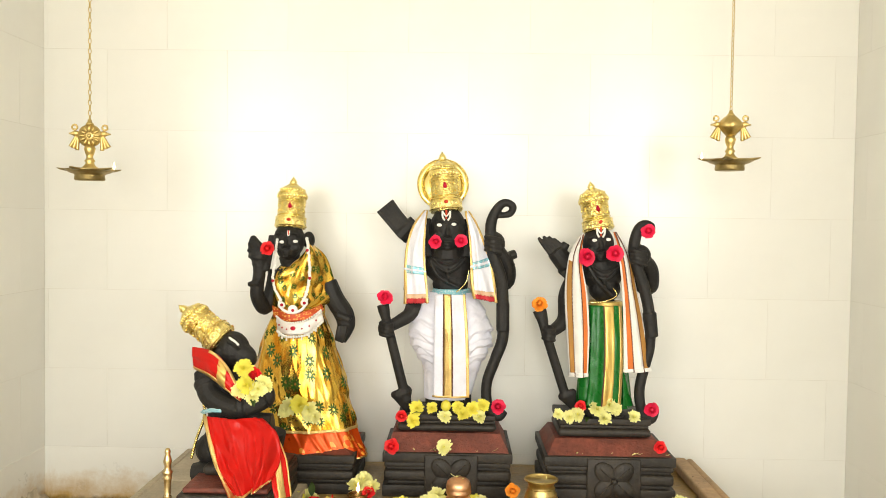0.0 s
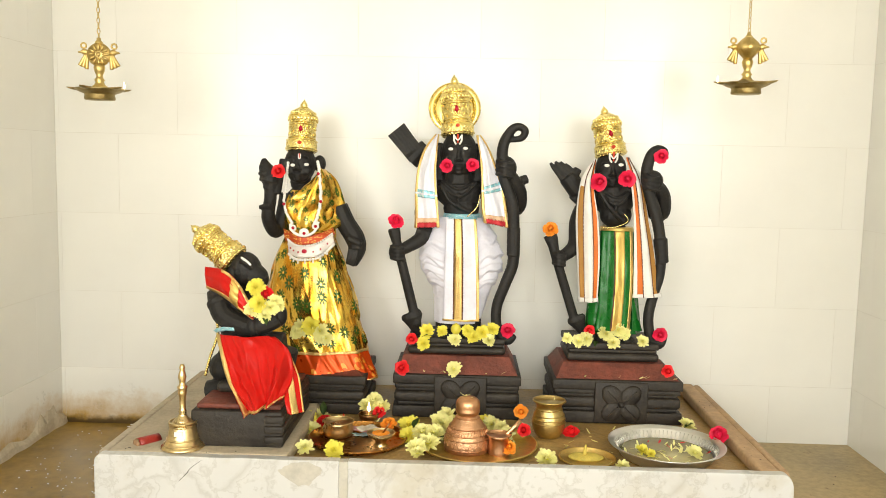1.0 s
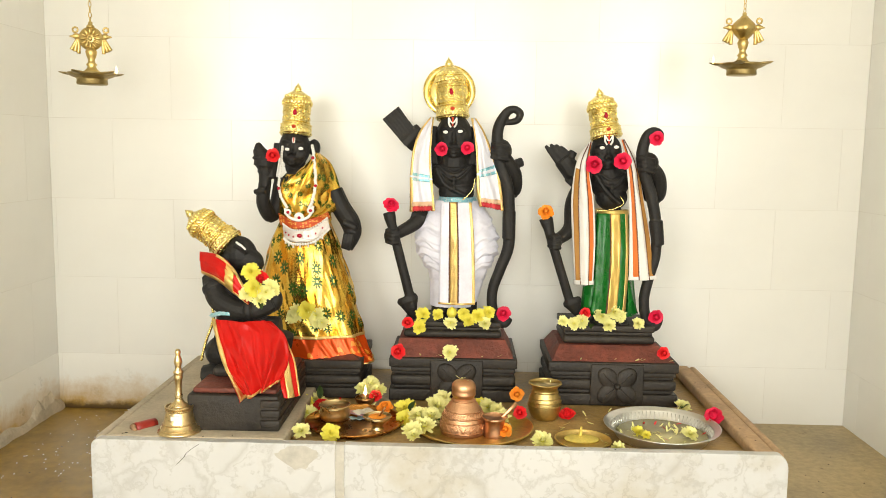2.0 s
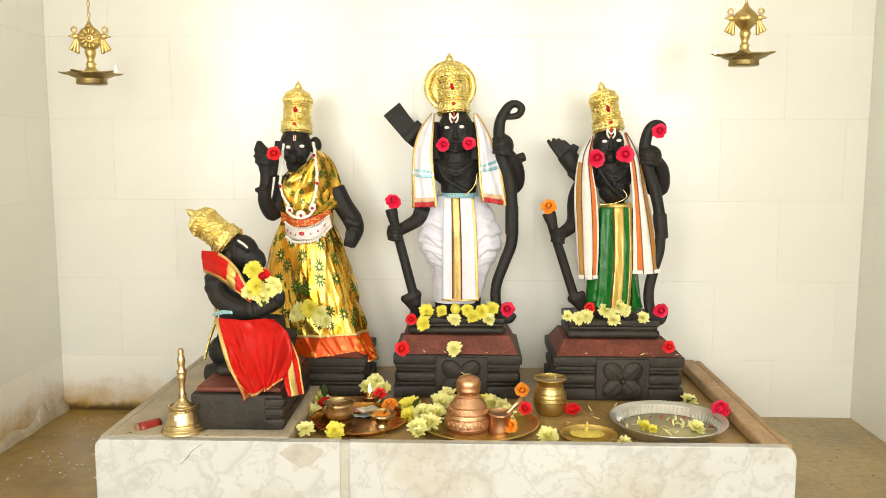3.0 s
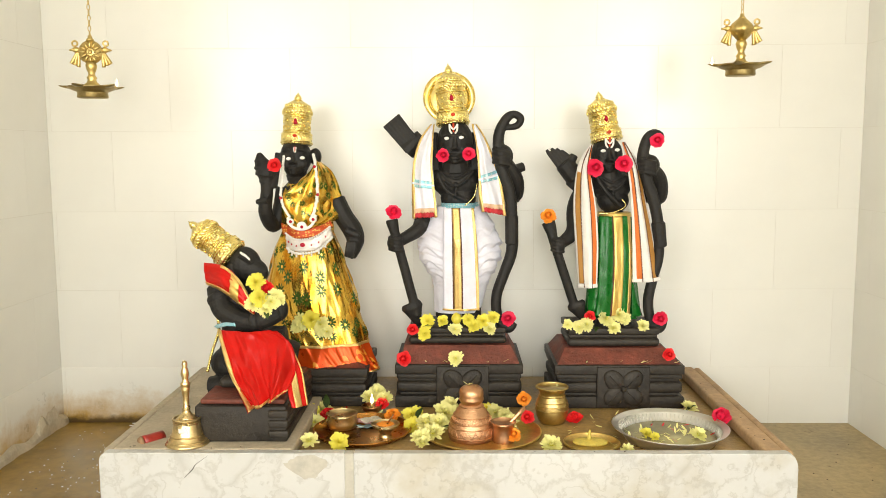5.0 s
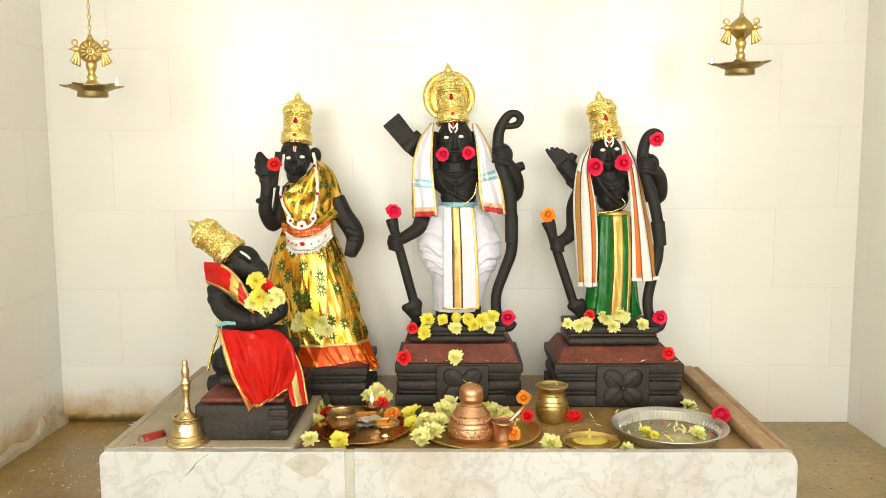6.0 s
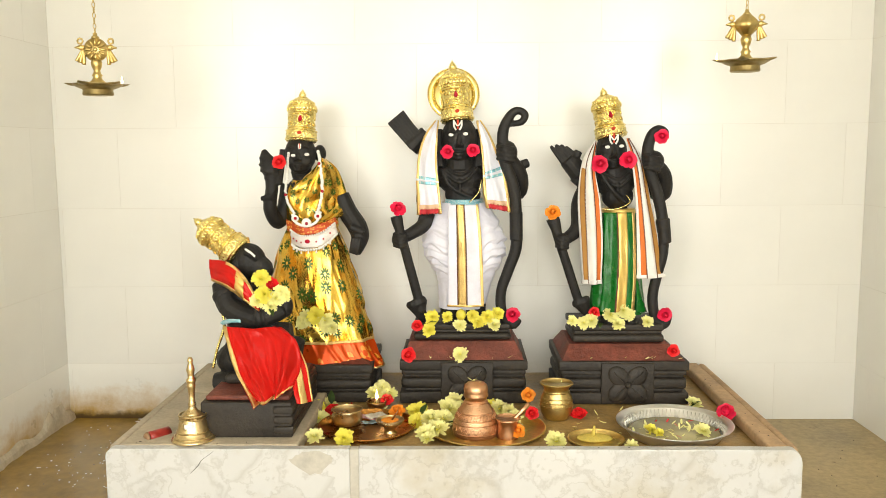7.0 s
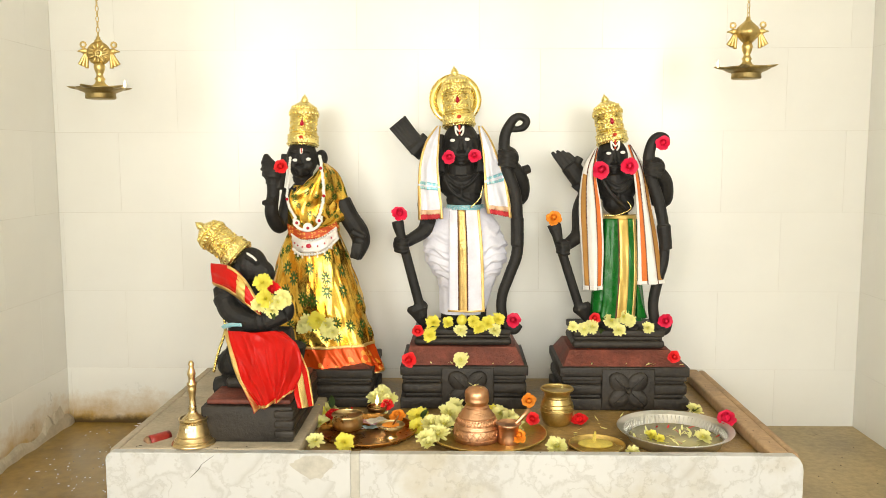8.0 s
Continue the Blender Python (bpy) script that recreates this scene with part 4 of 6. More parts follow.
def crown(label, base, tip, r, halo=False, gem=True):
    m, h = along(base, tip)
    th = thing("crown", label, "crown", "gilt crowns", at=m)
    bm = bmesh.new()
    prof = [(r * 0.95, -0.012), (r * 1.0, -0.01), (r * 1.02, 0.0), (r * 1.0, h * 0.13), (r * 0.94, h * 0.165), (r * 0.885, h * 0.18), (r * 0.875, h * 0.3), (r * 0.885, h * 0.46), (r * 0.87, h * 0.5), (r * 0.93, h * 0.54),
            (r * 0.97, h * 0.58), (r * 0.96, h * 0.62), (r * 0.88, h * 0.66), (r * 0.78, h * 0.72), (r * 0.6, h * 0.78), (r * 0.36, h * 0.825), (0.0, h * 0.835)]
    add_lathe(bm, prof, 56)
    cap = part("cap", bm, M_GOLD, th, "embossed gilt sheet")
    for rr, z, t in ((r * 1.02, -0.004, 0.0028), (r * 1.0, h * 0.145, 0.0022), (r * 0.89, h * 0.2, 0.002), (r * 0.89, h * 0.47, 0.0026), (r * 0.88, h * 0.51, 0.002), (r * 0.9, h * 0.655, 0.0024)):
        bm = bmesh.new()
        add_lathe(bm, [(rr + t * math.cos(a * math.pi / 4), z + t * math.sin(a * math.pi / 4)) for a in range(9)], 56, lobes=28, depth=0.008)
        part("rib", bm, M_GILT, cap)
    bm = bmesh.new()
    add_lathe(bm, [(r * 0.3, h * 0.825), (r * 0.34, h * 0.835), (r * 0.2, h * 0.85), (r * 0.25, h * 0.87), (r * 0.25, h * 0.895), (r * 0.17, h * 0.915), (r * 0.2, h * 0.925), (r * 0.09, h * 0.96), (0.0, h * 1.01)], 20)
    part("finial", bm, M_GILT, th)
    # relief: overlapping leaves round the bulge, lozenges on the band, scrolls on the body
    bm = bmesh.new()
    for k in range(24):
        a = 2 * math.pi * k / 24
        for rr, zz, size, lean in ((r * 0.955, h * 0.585, (0.003, 0.0058, 0.0085), 0.4), (r * 0.99, h * 0.07, (0.0022, 0.005, 0.0062), -0.35), (r * 0.8, h * 0.705, (0.003, 0.004, 0.007), -0.3)):
            add_ball(bm, (rr * math.cos(a), rr * math.sin(a), zz), size, 8, Matrix.Rotation(a, 4, "Z") @ Matrix.Rotation(lean, 4, "X"))
    for k in range(9):
        a = 2 * math.pi * (k + 0.5) / 9
        for dz, s_ in ((0.27, 1), (0.39, -1)):
            spiral = []
            for q in range(9):
                w_, f_ = q * 0.75, 0.011 * (1 - q / 10)
                b_ = a + s_ * f_ * math.cos(w_) / r
                spiral.append((r * 0.885 * math.cos(b_), r * 0.885 * math.sin(b_), h * dz + f_ * 0.8 * math.sin(w_)))
            add_tube(bm, spiral, [0.0016, 0.0024, 0.0016], 6, 2)
    part("beadwork", bm, M_GILT, cap, kind="stuff")
    fwd = m.to_3x3().inverted() @ Vector((0.05, -1, 0))
    ang = math.atan2(fwd.y, fwd.x)
    bm = bmesh.new()
    add_lathe(bm, [(0.0, -0.011), (0.0062, -0.006), (0.007, -0.001), (0.0045, 0.007), (0.0, 0.014)], 14, Matrix.Translation((r * 0.9 * math.cos(ang), r * 0.9 * math.sin(ang), h * 0.36)))
    if gem:
        part("stone", bm, M_GEM, cap, "red glass stone")
        bm = bmesh.new()
        add_ball(bm, (r * 1.01 * math.cos(ang), r * 1.01 * math.sin(ang), h * 0.075), (0.0075, 0.0075, 0.006), 10)
        part("paste_mark", bm, M_VERM, cap, "smear of vermilion paste")
    else:
        part("stud", bm, M_GILT, cap)
    bm = bmesh.new()
    for k in range(14):
        a = 2 * math.pi * k / 14
        q = Vector((r * 0.89 * math.cos(ang), r * 0.89 * math.sin(ang), h * 0.365))
        side = Vector((-math.sin(ang), math.cos(ang), 0))
        add_ball(bm, q + side * 0.0115 * math.cos(a) + Vector((0, 0, 0.017 * math.sin(a))), 0.0025, 6)
    part("setting", bm, M_GILT, cap, kind="stuff")
    if halo:
        bm = bmesh.new()
        back = Vector((math.cos(ang), math.sin(ang), 0))
        tilt = Matrix.Translation(Vector((0.004, 0, h * 0.46)) - back * 0.035) @ back.to_track_quat("Z", "Y").to_matrix().to_4x4()
        add_lathe(bm, [(0.069, -0.002), (0.089, -0.002), (0.0895, 0.0), (0.089, 0.002), (0.069, 0.002), (0.0685, 0.0), (0.069, -0.002)], 72, tilt)
        ring = part("halo", bm, M_GILT, th, "flat gilt halo with ropework rims")
        for rr in (0.0695, 0.0885):
            bm = bmesh.new()
            for k in range(84):
                a = 2 * math.pi * k / 84
                add_ball(bm, tilt @ Vector((rr * math.cos(a), rr * math.sin(a), 0.002)), 0.0025, 6)
            part("rim", bm, M_GILT, ring, kind="stuff")
    return th


crown("embossed gilt crown with red stone and ringed halo", (0.016, 2.75, 1.138), (-0.001, 2.78, 1.336), 0.055, True)
crown("tall embossed gilt crown with a red stone", (-0.519, 2.75, 1.074), (-0.514, 2.775, 1.242), 0.052)
crown("leaning embossed gilt crown with a red stone", (0.538, 2.75, 1.08), (0.511, 2.775, 1.239), 0.052)
crown("embossed gilt crown tipped back on the kneeling statue", (-0.649, 2.36, 0.735), (-0.78, 2.375, 0.832), 0.05, gem=False)


def inlay(label, a, b, mark, spread, red, k=1.0):
    """White ovals for the statue's eyes, with the painted mark between them."""
    for q in (a, b):
        bm = bmesh.new()
        add_ball(bm, q, (0.0088, 0.004, 0.0055), 12)
        solid("white_oval", bm, M_WHITE, "small white oval on a black stone face", "inlay", "enamel studs")
    th = thing("painted_mark", label, "painted mark")
    x, y, z = mark
    bm = bmesh.new()
    for s in (-1, 1):
        add_tube(bm, [(x + s * spread, y, z + 0.02 * k), (x + s * spread * 0.95, y - 0.002, z), (x + s * spread * 0.4, y - 0.004, z - 0.012 * k)], 0.0032 * k, 8)
    if k == 1.0:
        add_tube(bm, [(x - spread * 0.9, y - 0.001, z + 0.016), (x, y - 0.005, z + 0.002), (x + spread * 0.9, y - 0.001, z + 0.016)], 0.0026, 8)
    part("stroke", bm, M_WHITE, th)
    bm = bmesh.new()
    add_tube(bm, [(x, y - 0.002, z + 0.022 * k), (x, y - 0.004, z - 0.008 * k)], [0.0035 * k, 0.0025 * k], 8)
    part("stroke", bm, M_VERM if red else M_WHITE, th)


inlay("white and gold forehead mark", (-0.005, 2.69, 1.082), (0.044, 2.69, 1.085), (0.018, 2.692, 1.11), 0.013, True)
inlay("white forehead mark with a gold edge", (0.518, 2.698, 1.038), (0.565, 2.698, 1.041), (0.539, 2.7, 1.06), 0.013, True)
inlay("small white oval forehead mark", (-0.537, 2.695, 1.017), (-0.491, 2.695, 1.02), (-0.515, 2.697, 1.045), 0.0035, True, 0.55)

bm = bmesh.new()
add_tube(bm, [(-0.612, 2.322, 0.744), (-0.597, 2.316, 0.735), (-0.583, 2.318, 0.722)], [0.003, 0.0045, 0.0035], 8)
solid("painted_mark", bm, M_WHITE, "white painted brow mark on black stone", "painted mark")
# small white flower petal on the kneeling statue's face
bm = bmesh.new()
add_ball(bm, (-0.556, 2.324, 0.669), (0.006, 0.005, 0.009), 10)
solid("white_oval", bm, M_WHITE, "small white oval on a black stone face", "inlay", "enamel studs")


# ---------------------------------------------------------------- the gold sari
def sari():
    th = thing("sari", "gold brocade sari with green sunbursts and an orange border", "sari")
    rings = [(*(-0.491, 2.76, 0.771), 0.088, 0.062), (*(-0.492, 2.755, 0.701), 0.116, 0.078), (*(-0.486, 2.75, 0.582), 0.148, 0.094), (*(-0.47, 2.745, 0.462), 0.164, 0.104),
             (*(-0.452, 2.74, 0.372), 0.174, 0.11), (*(-0.427, 2.735, 0.292), 0.19, 0.116)]
    part("skirt", loft(rings, 5, 0.022, 260, 9, 1.6, 0.0, 0.775, gather=0.5, seed=1.0, crease=0.05, swag=0.07, tucks=3.2), M_SARI, th)
    border = part("border", loft(rings, 5, 0.022, 260, 9, 1.6, 0.77, 1.0, 0.003, gather=0.5, seed=1.0, crease=0.05, swag=0.07, tucks=3.2), M_SARIB, th, "red-orange woven border with gold scrolls")
    part("piping", loft(rings, 5, 0.022, 260, 9, 1.6, 0.76, 0.78, 0.005, gather=0.5, seed=1.0, crease=0.05, swag=0.07, tucks=3.2), M_ZARI, border)
    part("hem", loft(rings, 5, 0.022, 260, 9, 1.6, 0.985, 1.003, 0.005, gather=0.5, seed=1.0, crease=0.05, swag=0.07, tucks=3.2), M_ZARI, border)
    bm = loft([(*(-0.504, 2.765, 0.932), 0.05, 0.05), (*(-0.493, 2.762, 0.887), 0.085, 0.064), (*(-0.49, 2.758, 0.829), 0.088, 0.07), (*(-0.489, 2.758, 0.764), 0.088, 0.066)], 7, 0.03, 90, 6, 2.0, gather=1.0, seed=2.0, crease=0.05)
    part("bodice", bm, M_SARI, th)
    part("shoulder_fold", cloth([(-0.445, 2.725, 1.008), (-0.481, 2.705, 0.961), (-0.529, 2.69, 0.916), (-0.565, 2.7, 0.877), (-0.553, 2.7, 0.814), (-0.513, 2.69, 0.782)],
                                [(-0.439, 2.76, 1.006), (-0.397, 2.765, 0.967), (-0.368, 2.77, 0.886), (-0.365, 2.765, 0.834), (-0.388, 2.73, 0.805), (-0.455, 2.69, 0.789)],
                                bulge=0.03, wave=0.004, folds=3, nu=36, nv=48, drift=3, crease=0.012), M_SARI, th)
    part("upper_edge", cloth([(-0.445, 2.725, 1.008), (-0.481, 2.705, 0.961), (-0.529, 2.69, 0.916), (-0.565, 2.7, 0.877)], [(-0.438, 2.72, 1.001), (-0.474, 2.7, 0.954), (-0.523, 2.686, 0.909), (-0.558, 2.695, 0.87)], off=0.004, nu=3), M_GOLDSILK, th)
    return th


sari()


def waist_belt():
    th = thing("waist_belt", "white pearl waist belt with a red stone", "belt")
    L, R = [(-0.549, 2.68, 0.765), (-0.511, 2.668, 0.746), (-0.45, 2.668, 0.754), (-0.4, 2.688, 0.787)], [(-0.544, 2.678, 0.722), (-0.511, 2.664, 0.706), (-0.443, 2.664, 0.714), (-0.394, 2.688, 0.757)]
    part("band", cloth(L, R, off=0.006, nu=6, nv=30), embossed("pearl_work", (0.85, 0.8, 0.76), 0.4, 260, 0.002), th)
    a, b = smooth_path(R, 8), smooth_path(L, 8)
    bm = bmesh.new()
    for q in a:
        add_ball(bm, q + Vector((0, -0.008, -0.005)), 0.005, 8)
    for q in b:
        add_ball(bm, q + Vector((0, -0.008, 0.002)), 0.0035, 8)
    part("pearl_edging", bm, M_WHITE, th, kind="stuff")
    bm = bmesh.new()
    add_ball(bm, (-0.489, 2.652, 0.73), (0.009, 0.005, 0.007), 10)
    part("stone", bm, M_GEM, th)
    for k, q in enumerate(a[2:-2:3]):
        bm = bmesh.new()
        add_ball(bm, q + Vector((0, -0.0075, 0.02)), (0.0028, 0.003, 0.0034), 8)
        part("stone", bm, M_GEM, th)
        bm = bmesh.new()
        add_tube(bm, [q + Vector((0, -0.008, -0.006)), q + Vector((0, -0.009, -0.018))], [0.0018, 0.0034], 8, 2)
        part("drop", bm, M_WHITE, th, "hanging pearl drop")
    th2 = thing("sash", "orange-red brocade sash round the waist", "sash")
    part("band", cloth([(-0.568, 2.695, 0.801), (-0.51, 2.675, 0.783), (-0.444, 2.678, 0.79), (-0.402, 2.7, 0.808)], [(-0.562, 2.69, 0.763), (-0.51, 2.67, 0.749), (-0.441, 2.67, 0.76), (-0.391, 2.695, 0.789)],
                       off=0.002, nu=6, nv=24), M_SASH, th2)


waist_belt()


def strand(bm, pts, r, gap, jitter=0.0):
    path = smooth_path(pts, 12)
    left = 0.0
    for a, b in zip(path, path[1:]):
        d = (b - a).length
        while left < d:
            add_ball(bm, a.lerp(b, left / d) + Vector((random.uniform(-jitter, jitter), 0, 0)), r, 6)
            left += gap
        left -= d


def garland():
    th = thing("pearl_garland", "long white bead garland with a jewelled pendant", "garland")
    bm = bmesh.new()
    strand(bm, [(-0.555, 2.7, 1.024), (-0.558, 2.69, 0.958), (-0.565, 2.685, 0.892), (-0.551, 2.675, 0.848), (-0.53, 2.665, 0.822)], 0.0055, 0.0085, 0.0015)
    part("bead_string", bm, M_WHITE, th, kind="stuff")
    bm = bmesh.new()
    strand(bm, [(-0.456, 2.715, 1.029), (-0.447, 2.7, 0.976), (-0.439, 2.68, 0.91), (-0.444, 2.67, 0.863), (-0.458, 2.665, 0.822)], 0.0062, 0.0085, 0.0015)
    part("bead_string", bm, M_WHITE, th, kind="stuff")
    bm = bmesh.new()
    for q, s in (((-0.53, 2.66, 0.807), 1), ((-0.453, 2.66, 0.815), 1), ((-0.49, 2.652, 0.793), 1.3)):
        add_ball(bm, q, (0.013 * s, 0.005, 0.012 * s), 12)
    add_tube(bm, [(-0.539, 2.662, 0.821), (-0.525, 2.655, 0.793), (-0.49, 2.65, 0.782), (-0.457, 2.655, 0.796), (-0.444, 2.662, 0.83)], 0.005, 8)
    part("pendant", bm, M_WHITE, th)
    for q in ((-0.528, 2.654, 0.808), (-0.452, 2.654, 0.815), (-0.489, 2.646, 0.791), (-0.564, 2.678, 0.886), (-0.438, 2.672, 0.897), (-0.451, 2.695, 0.99)):
        bm = bmesh.new()
        add_ball(bm, q, 0.0055, 8)
        part("stone", bm, M_GEM, th)


garland()


# ---------------------------------------------------------------- white dhoti and shawl
def white_dhoti():
    th = thing("dhoti", "white silk dhoti with gathered sides and gold pleat border", "dhoti")
    rings = [(*(0.034, 2.755, 0.852), 0.082, 0.06), (*(0.034, 2.75, 0.788), 0.118, 0.075), (*(0.038, 2.75, 0.719), 0.133, 0.082), (*(0.041, 2.75, 0.656), 0.122, 0.08), (*(0.043, 2.75, 0.601), 0.096, 0.072),
             (*(0.037, 2.75, 0.541), 0.088, 0.065), (*(0.029, 2.75, 0.487), 0.08, 0.06)]
    part("wrap", loft(rings, 7, 0.012, 240, 14, 2.5, gather=0.7, seed=0.4, swag=0.12, tucks=8.0), M_WSILK, th)
    L = [(-0.017, 2.682, 0.85), (-0.017, 2.656, 0.749), (-0.018, 2.66, 0.634), (-0.019, 2.668, 0.505)]
    R = [(0.085, 2.682, 0.849), (0.094, 2.656, 0.749), (0.1, 2.66, 0.633), (0.104, 2.668, 0.504)]
    pleat = part("front_pleat", cloth(L, R, bulge=0.012, wave=0.003, folds=2, nu=20, nv=36), M_WSILK, th)
    for u0, u1, mat, lab in ((0.3, 0.52, M_ZARI, "gold zari stripe"), (0.27, 0.3, M_BROWN, ""), (0.52, 0.55, M_BROWN, ""), (0.92, 1.0, M_ZARI, "")):
        part("stripe", cloth(L, R, u0, u1, off=0.003, bulge=0.012, wave=0.003, folds=2, thick=0.003, nu=4, nv=36), mat, pleat, lab)
    part("hem", cloth(L, R, 0, 1, 0.975, 1.0, off=0.0045, bulge=0.012, wave=0.003, folds=2, nu=16, nv=2), M_ZARI, th)
    part("waistband", loft([(*(0.038, 2.755, 0.864), 0.064, 0.062), (*(0.038, 2.752, 0.846), 0.068, 0.069)], 5, 0.004, 80, 4), M_BLUE, th, "pale blue and silver waistband")


white_dhoti()


def white_shawl():
    th = thing("shawl", "white cotton shawl with blue stripes and red fringe", "shawl")
    for L, R, bv in (([(-0.056, 2.755, 1.131), (-0.093, 2.72, 1.079), (-0.114, 2.7, 1.012), (-0.12, 2.695, 0.937), (-0.118, 2.69, 0.876), (-0.119, 2.69, 0.815)],
                      [(-0.047, 2.72, 1.13), (-0.05, 2.695, 1.069), (-0.052, 2.68, 0.994), (-0.047, 2.675, 0.928), (-0.041, 2.672, 0.877), (-0.036, 2.67, 0.82)], (0.57, 0.65)),
                     ([(0.083, 2.72, 1.129), (0.093, 2.695, 1.068), (0.099, 2.68, 0.993), (0.101, 2.675, 0.937), (0.104, 2.672, 0.89), (0.114, 2.67, 0.839)],
                      [(0.093, 2.755, 1.13), (0.121, 2.72, 1.087), (0.149, 2.7, 1.021), (0.173, 2.695, 0.954), (0.186, 2.69, 0.888), (0.194, 2.69, 0.822)], (0.53, 0.62))):
        kw = dict(bulge=0.014, wave=0.004, folds=2, crease=0.007)
        panel = part("panel", cloth(L, R, 0, 1, 0, 0.93, nu=20, nv=40, **kw), M_WSHAWL, th)
        part("braid", cloth(L, R, 0, 1, bv[0], bv[1], off=0.003, nu=16, nv=6, **kw), M_BLUE, panel, "blue and silver braid")
        part("plain_line", cloth(L, R, 0, 1, bv[0] + 0.03, bv[1] - 0.03, off=0.005, nu=16, nv=3, **kw), M_WSHAWL, panel)
        part("fringe", cloth(L, R, 0.03, 0.97, 0.9, 1.0, off=0.001, nu=18, nv=5, saw=1, **kw), M_FRINGE, panel, "red tasselled fringe")
        part("fringe_heading", cloth(L, R, 0.03, 0.97, 0.88, 0.93, off=0.004, nu=18, nv=4, saw=1, **kw), woven("cream_tassel", (0.75, 0.5, 0.32), 0.8), panel)
        for u0, u1 in ((0.0, 0.1), (0.9, 1.0)):
            part("edging", cloth(L, R, u0, u1, 0, 1.0, off=0.004, nu=3, nv=40, **kw), M_ZARI, panel, "gold edging")


white_shawl()


# ---------------------------------------------------------------- green dhoti and striped shawl
def green_dhoti():
    th = thing("dhoti", "green silk dhoti with a broad gold stripe", "dhoti")
    rings = [(*(0.569, 2.755, 0.819), 0.058, 0.055), (*(0.566, 2.75, 0.738), 0.072, 0.066), (*(0.564, 2.75, 0.619), 0.082, 0.07), (*(0.566, 2.75, 0.49), 0.094, 0.072), (*(0.569, 2.75, 0.468), 0.096, 0.072)]
    part("wrap", loft(rings, 9, 0.04, 160, 10, 1.0, gather=0.5, seed=0.9, crease=0.03), M_GREEN, th)
    L = [(0.506, 2.69, 0.82), (0.507, 2.672, 0.708), (0.504, 2.668, 0.593), (0.494, 2.668, 0.485)]
    R = [(0.61, 2.69, 0.82), (0.614, 2.672, 0.707), (0.614, 2.668, 0.593), (0.61, 2.668, 0.492)]
    kw = dict(bulge=0.014, wave=0.005, folds=2.5, drift=0.6, crease=0.008)
    pleat = part("front_pleat", cloth(L, R, nu=24, nv=36, **kw), M_GREEN, th)
    for u0, u1, mat in ((0.42, 0.72, M_GOLDSILK), (0.4, 0.43, M_BROWN), (0.9, 0.99, M_ZARI)):
        part("stripe", cloth(L, R, u0, u1, off=0.003, nu=6, nv=36, **kw), mat, pleat)
    part("waistband", loft([(*(0.569, 2.755, 0.829), 0.056, 0.06), (*(0.569, 2.755, 0.815), 0.059, 0.064)], 5, 0.003, 60, 4), M_GOLDSILK, th)
    part("corner_fold", cloth([(0.475, 2.7, 0.588), (0.471, 2.695, 0.54), (0.471, 2.69, 0.502)], [(0.513, 2.675, 0.602), (0.509, 2.672, 0.544), (0.502, 2.672, 0.499)], bulge=0.008, nu=8, nv=14), M_GREEN, th)
    part("corner_fold", cloth([(0.615, 2.675, 0.592), (0.621, 2.675, 0.534), (0.62, 2.675, 0.483)], [(0.63, 2.69, 0.589), (0.644, 2.695, 0.53), (0.662, 2.7, 0.478)], bulge=0.004, nu=6, nv=14), M_GREEN, th)


green_dhoti()


def striped_shawl():
    th = thing("shawl", "long white shawl with orange and ochre stripes", "shawl")
    sides = (([(0.478, 2.74, 1.055), (0.436, 2.71, 0.991), (0.421, 2.7, 0.877), (0.426, 2.695, 0.744), (0.439, 2.69, 0.578)],
              [(0.482, 2.72, 1.057), (0.474, 2.685, 0.972), (0.493, 2.675, 0.859), (0.502, 2.67, 0.727), (0.5, 2.668, 0.581)], ((0.0, 0.03), (0.1, 0.3), (0.72, 0.92))),
             ([(0.584, 2.72, 1.066), (0.598, 2.685, 0.972), (0.61, 2.675, 0.859), (0.615, 2.67, 0.727), (0.618, 2.668, 0.599)],
              [(0.596, 2.74, 1.066), (0.637, 2.71, 0.999), (0.66, 2.7, 0.886), (0.691, 2.69, 0.743), (0.716, 2.685, 0.601)], ((0.97, 1.0), (0.7, 0.9), (0.14, 0.34))))
    for L, R, (e0, e1, e2) in sides:
        kw = dict(bulge=0.016, wave=0.003, folds=2)
        panel = part("panel", cloth(L, R, nu=24, nv=44, **kw), M_WCOT, th)
        part("stripe", cloth(L, R, *e1, 0.3, 0.97, off=0.003, nu=6, nv=44, **kw), M_OCHRE, panel, "ochre stripe")
        part("stripe", cloth(L, R, *e2, 0.0, 0.98, off=0.003, nu=6, nv=44, **kw), M_ORANGE, panel, "orange stripe")
        a, b = smooth_path(L, 14), smooth_path(R, 14)
        for u in (e1[1] if e1[0] < 0.5 else e1[0], e2[0] if e1[0] < 0.5 else e2[1]):
            bm = bmesh.new()
            k = len(a)
            for i in range(k - 1):
                for s in (0.25, 0.75):
                    q = a[i].lerp(a[i + 1], s).lerp(b[i].lerp(b[i + 1], s), u)
                    v = i / (k - 1)
                    q.y -= 0.016 * math.sin(math.pi * u) + math.sin(u * 4 * math.pi + 1.3 * math.sin(3 * v)) * 0.003 * (0.35 + 0.65 * v) + 0.005
                    add_ball(bm, q, (0.002, 0.0015, 0.002), 6)
            part("stitched_edge", bm, M_BROWN, panel, "dark zigzag stitching", kind="stuff")
        part("fleecy_end", cloth(L, R, 0, 1, 0.965, 1.0, off=0.004, thick=0.01, nu=16, nv=4, **kw), M_WCOT, panel)


striped_shawl()

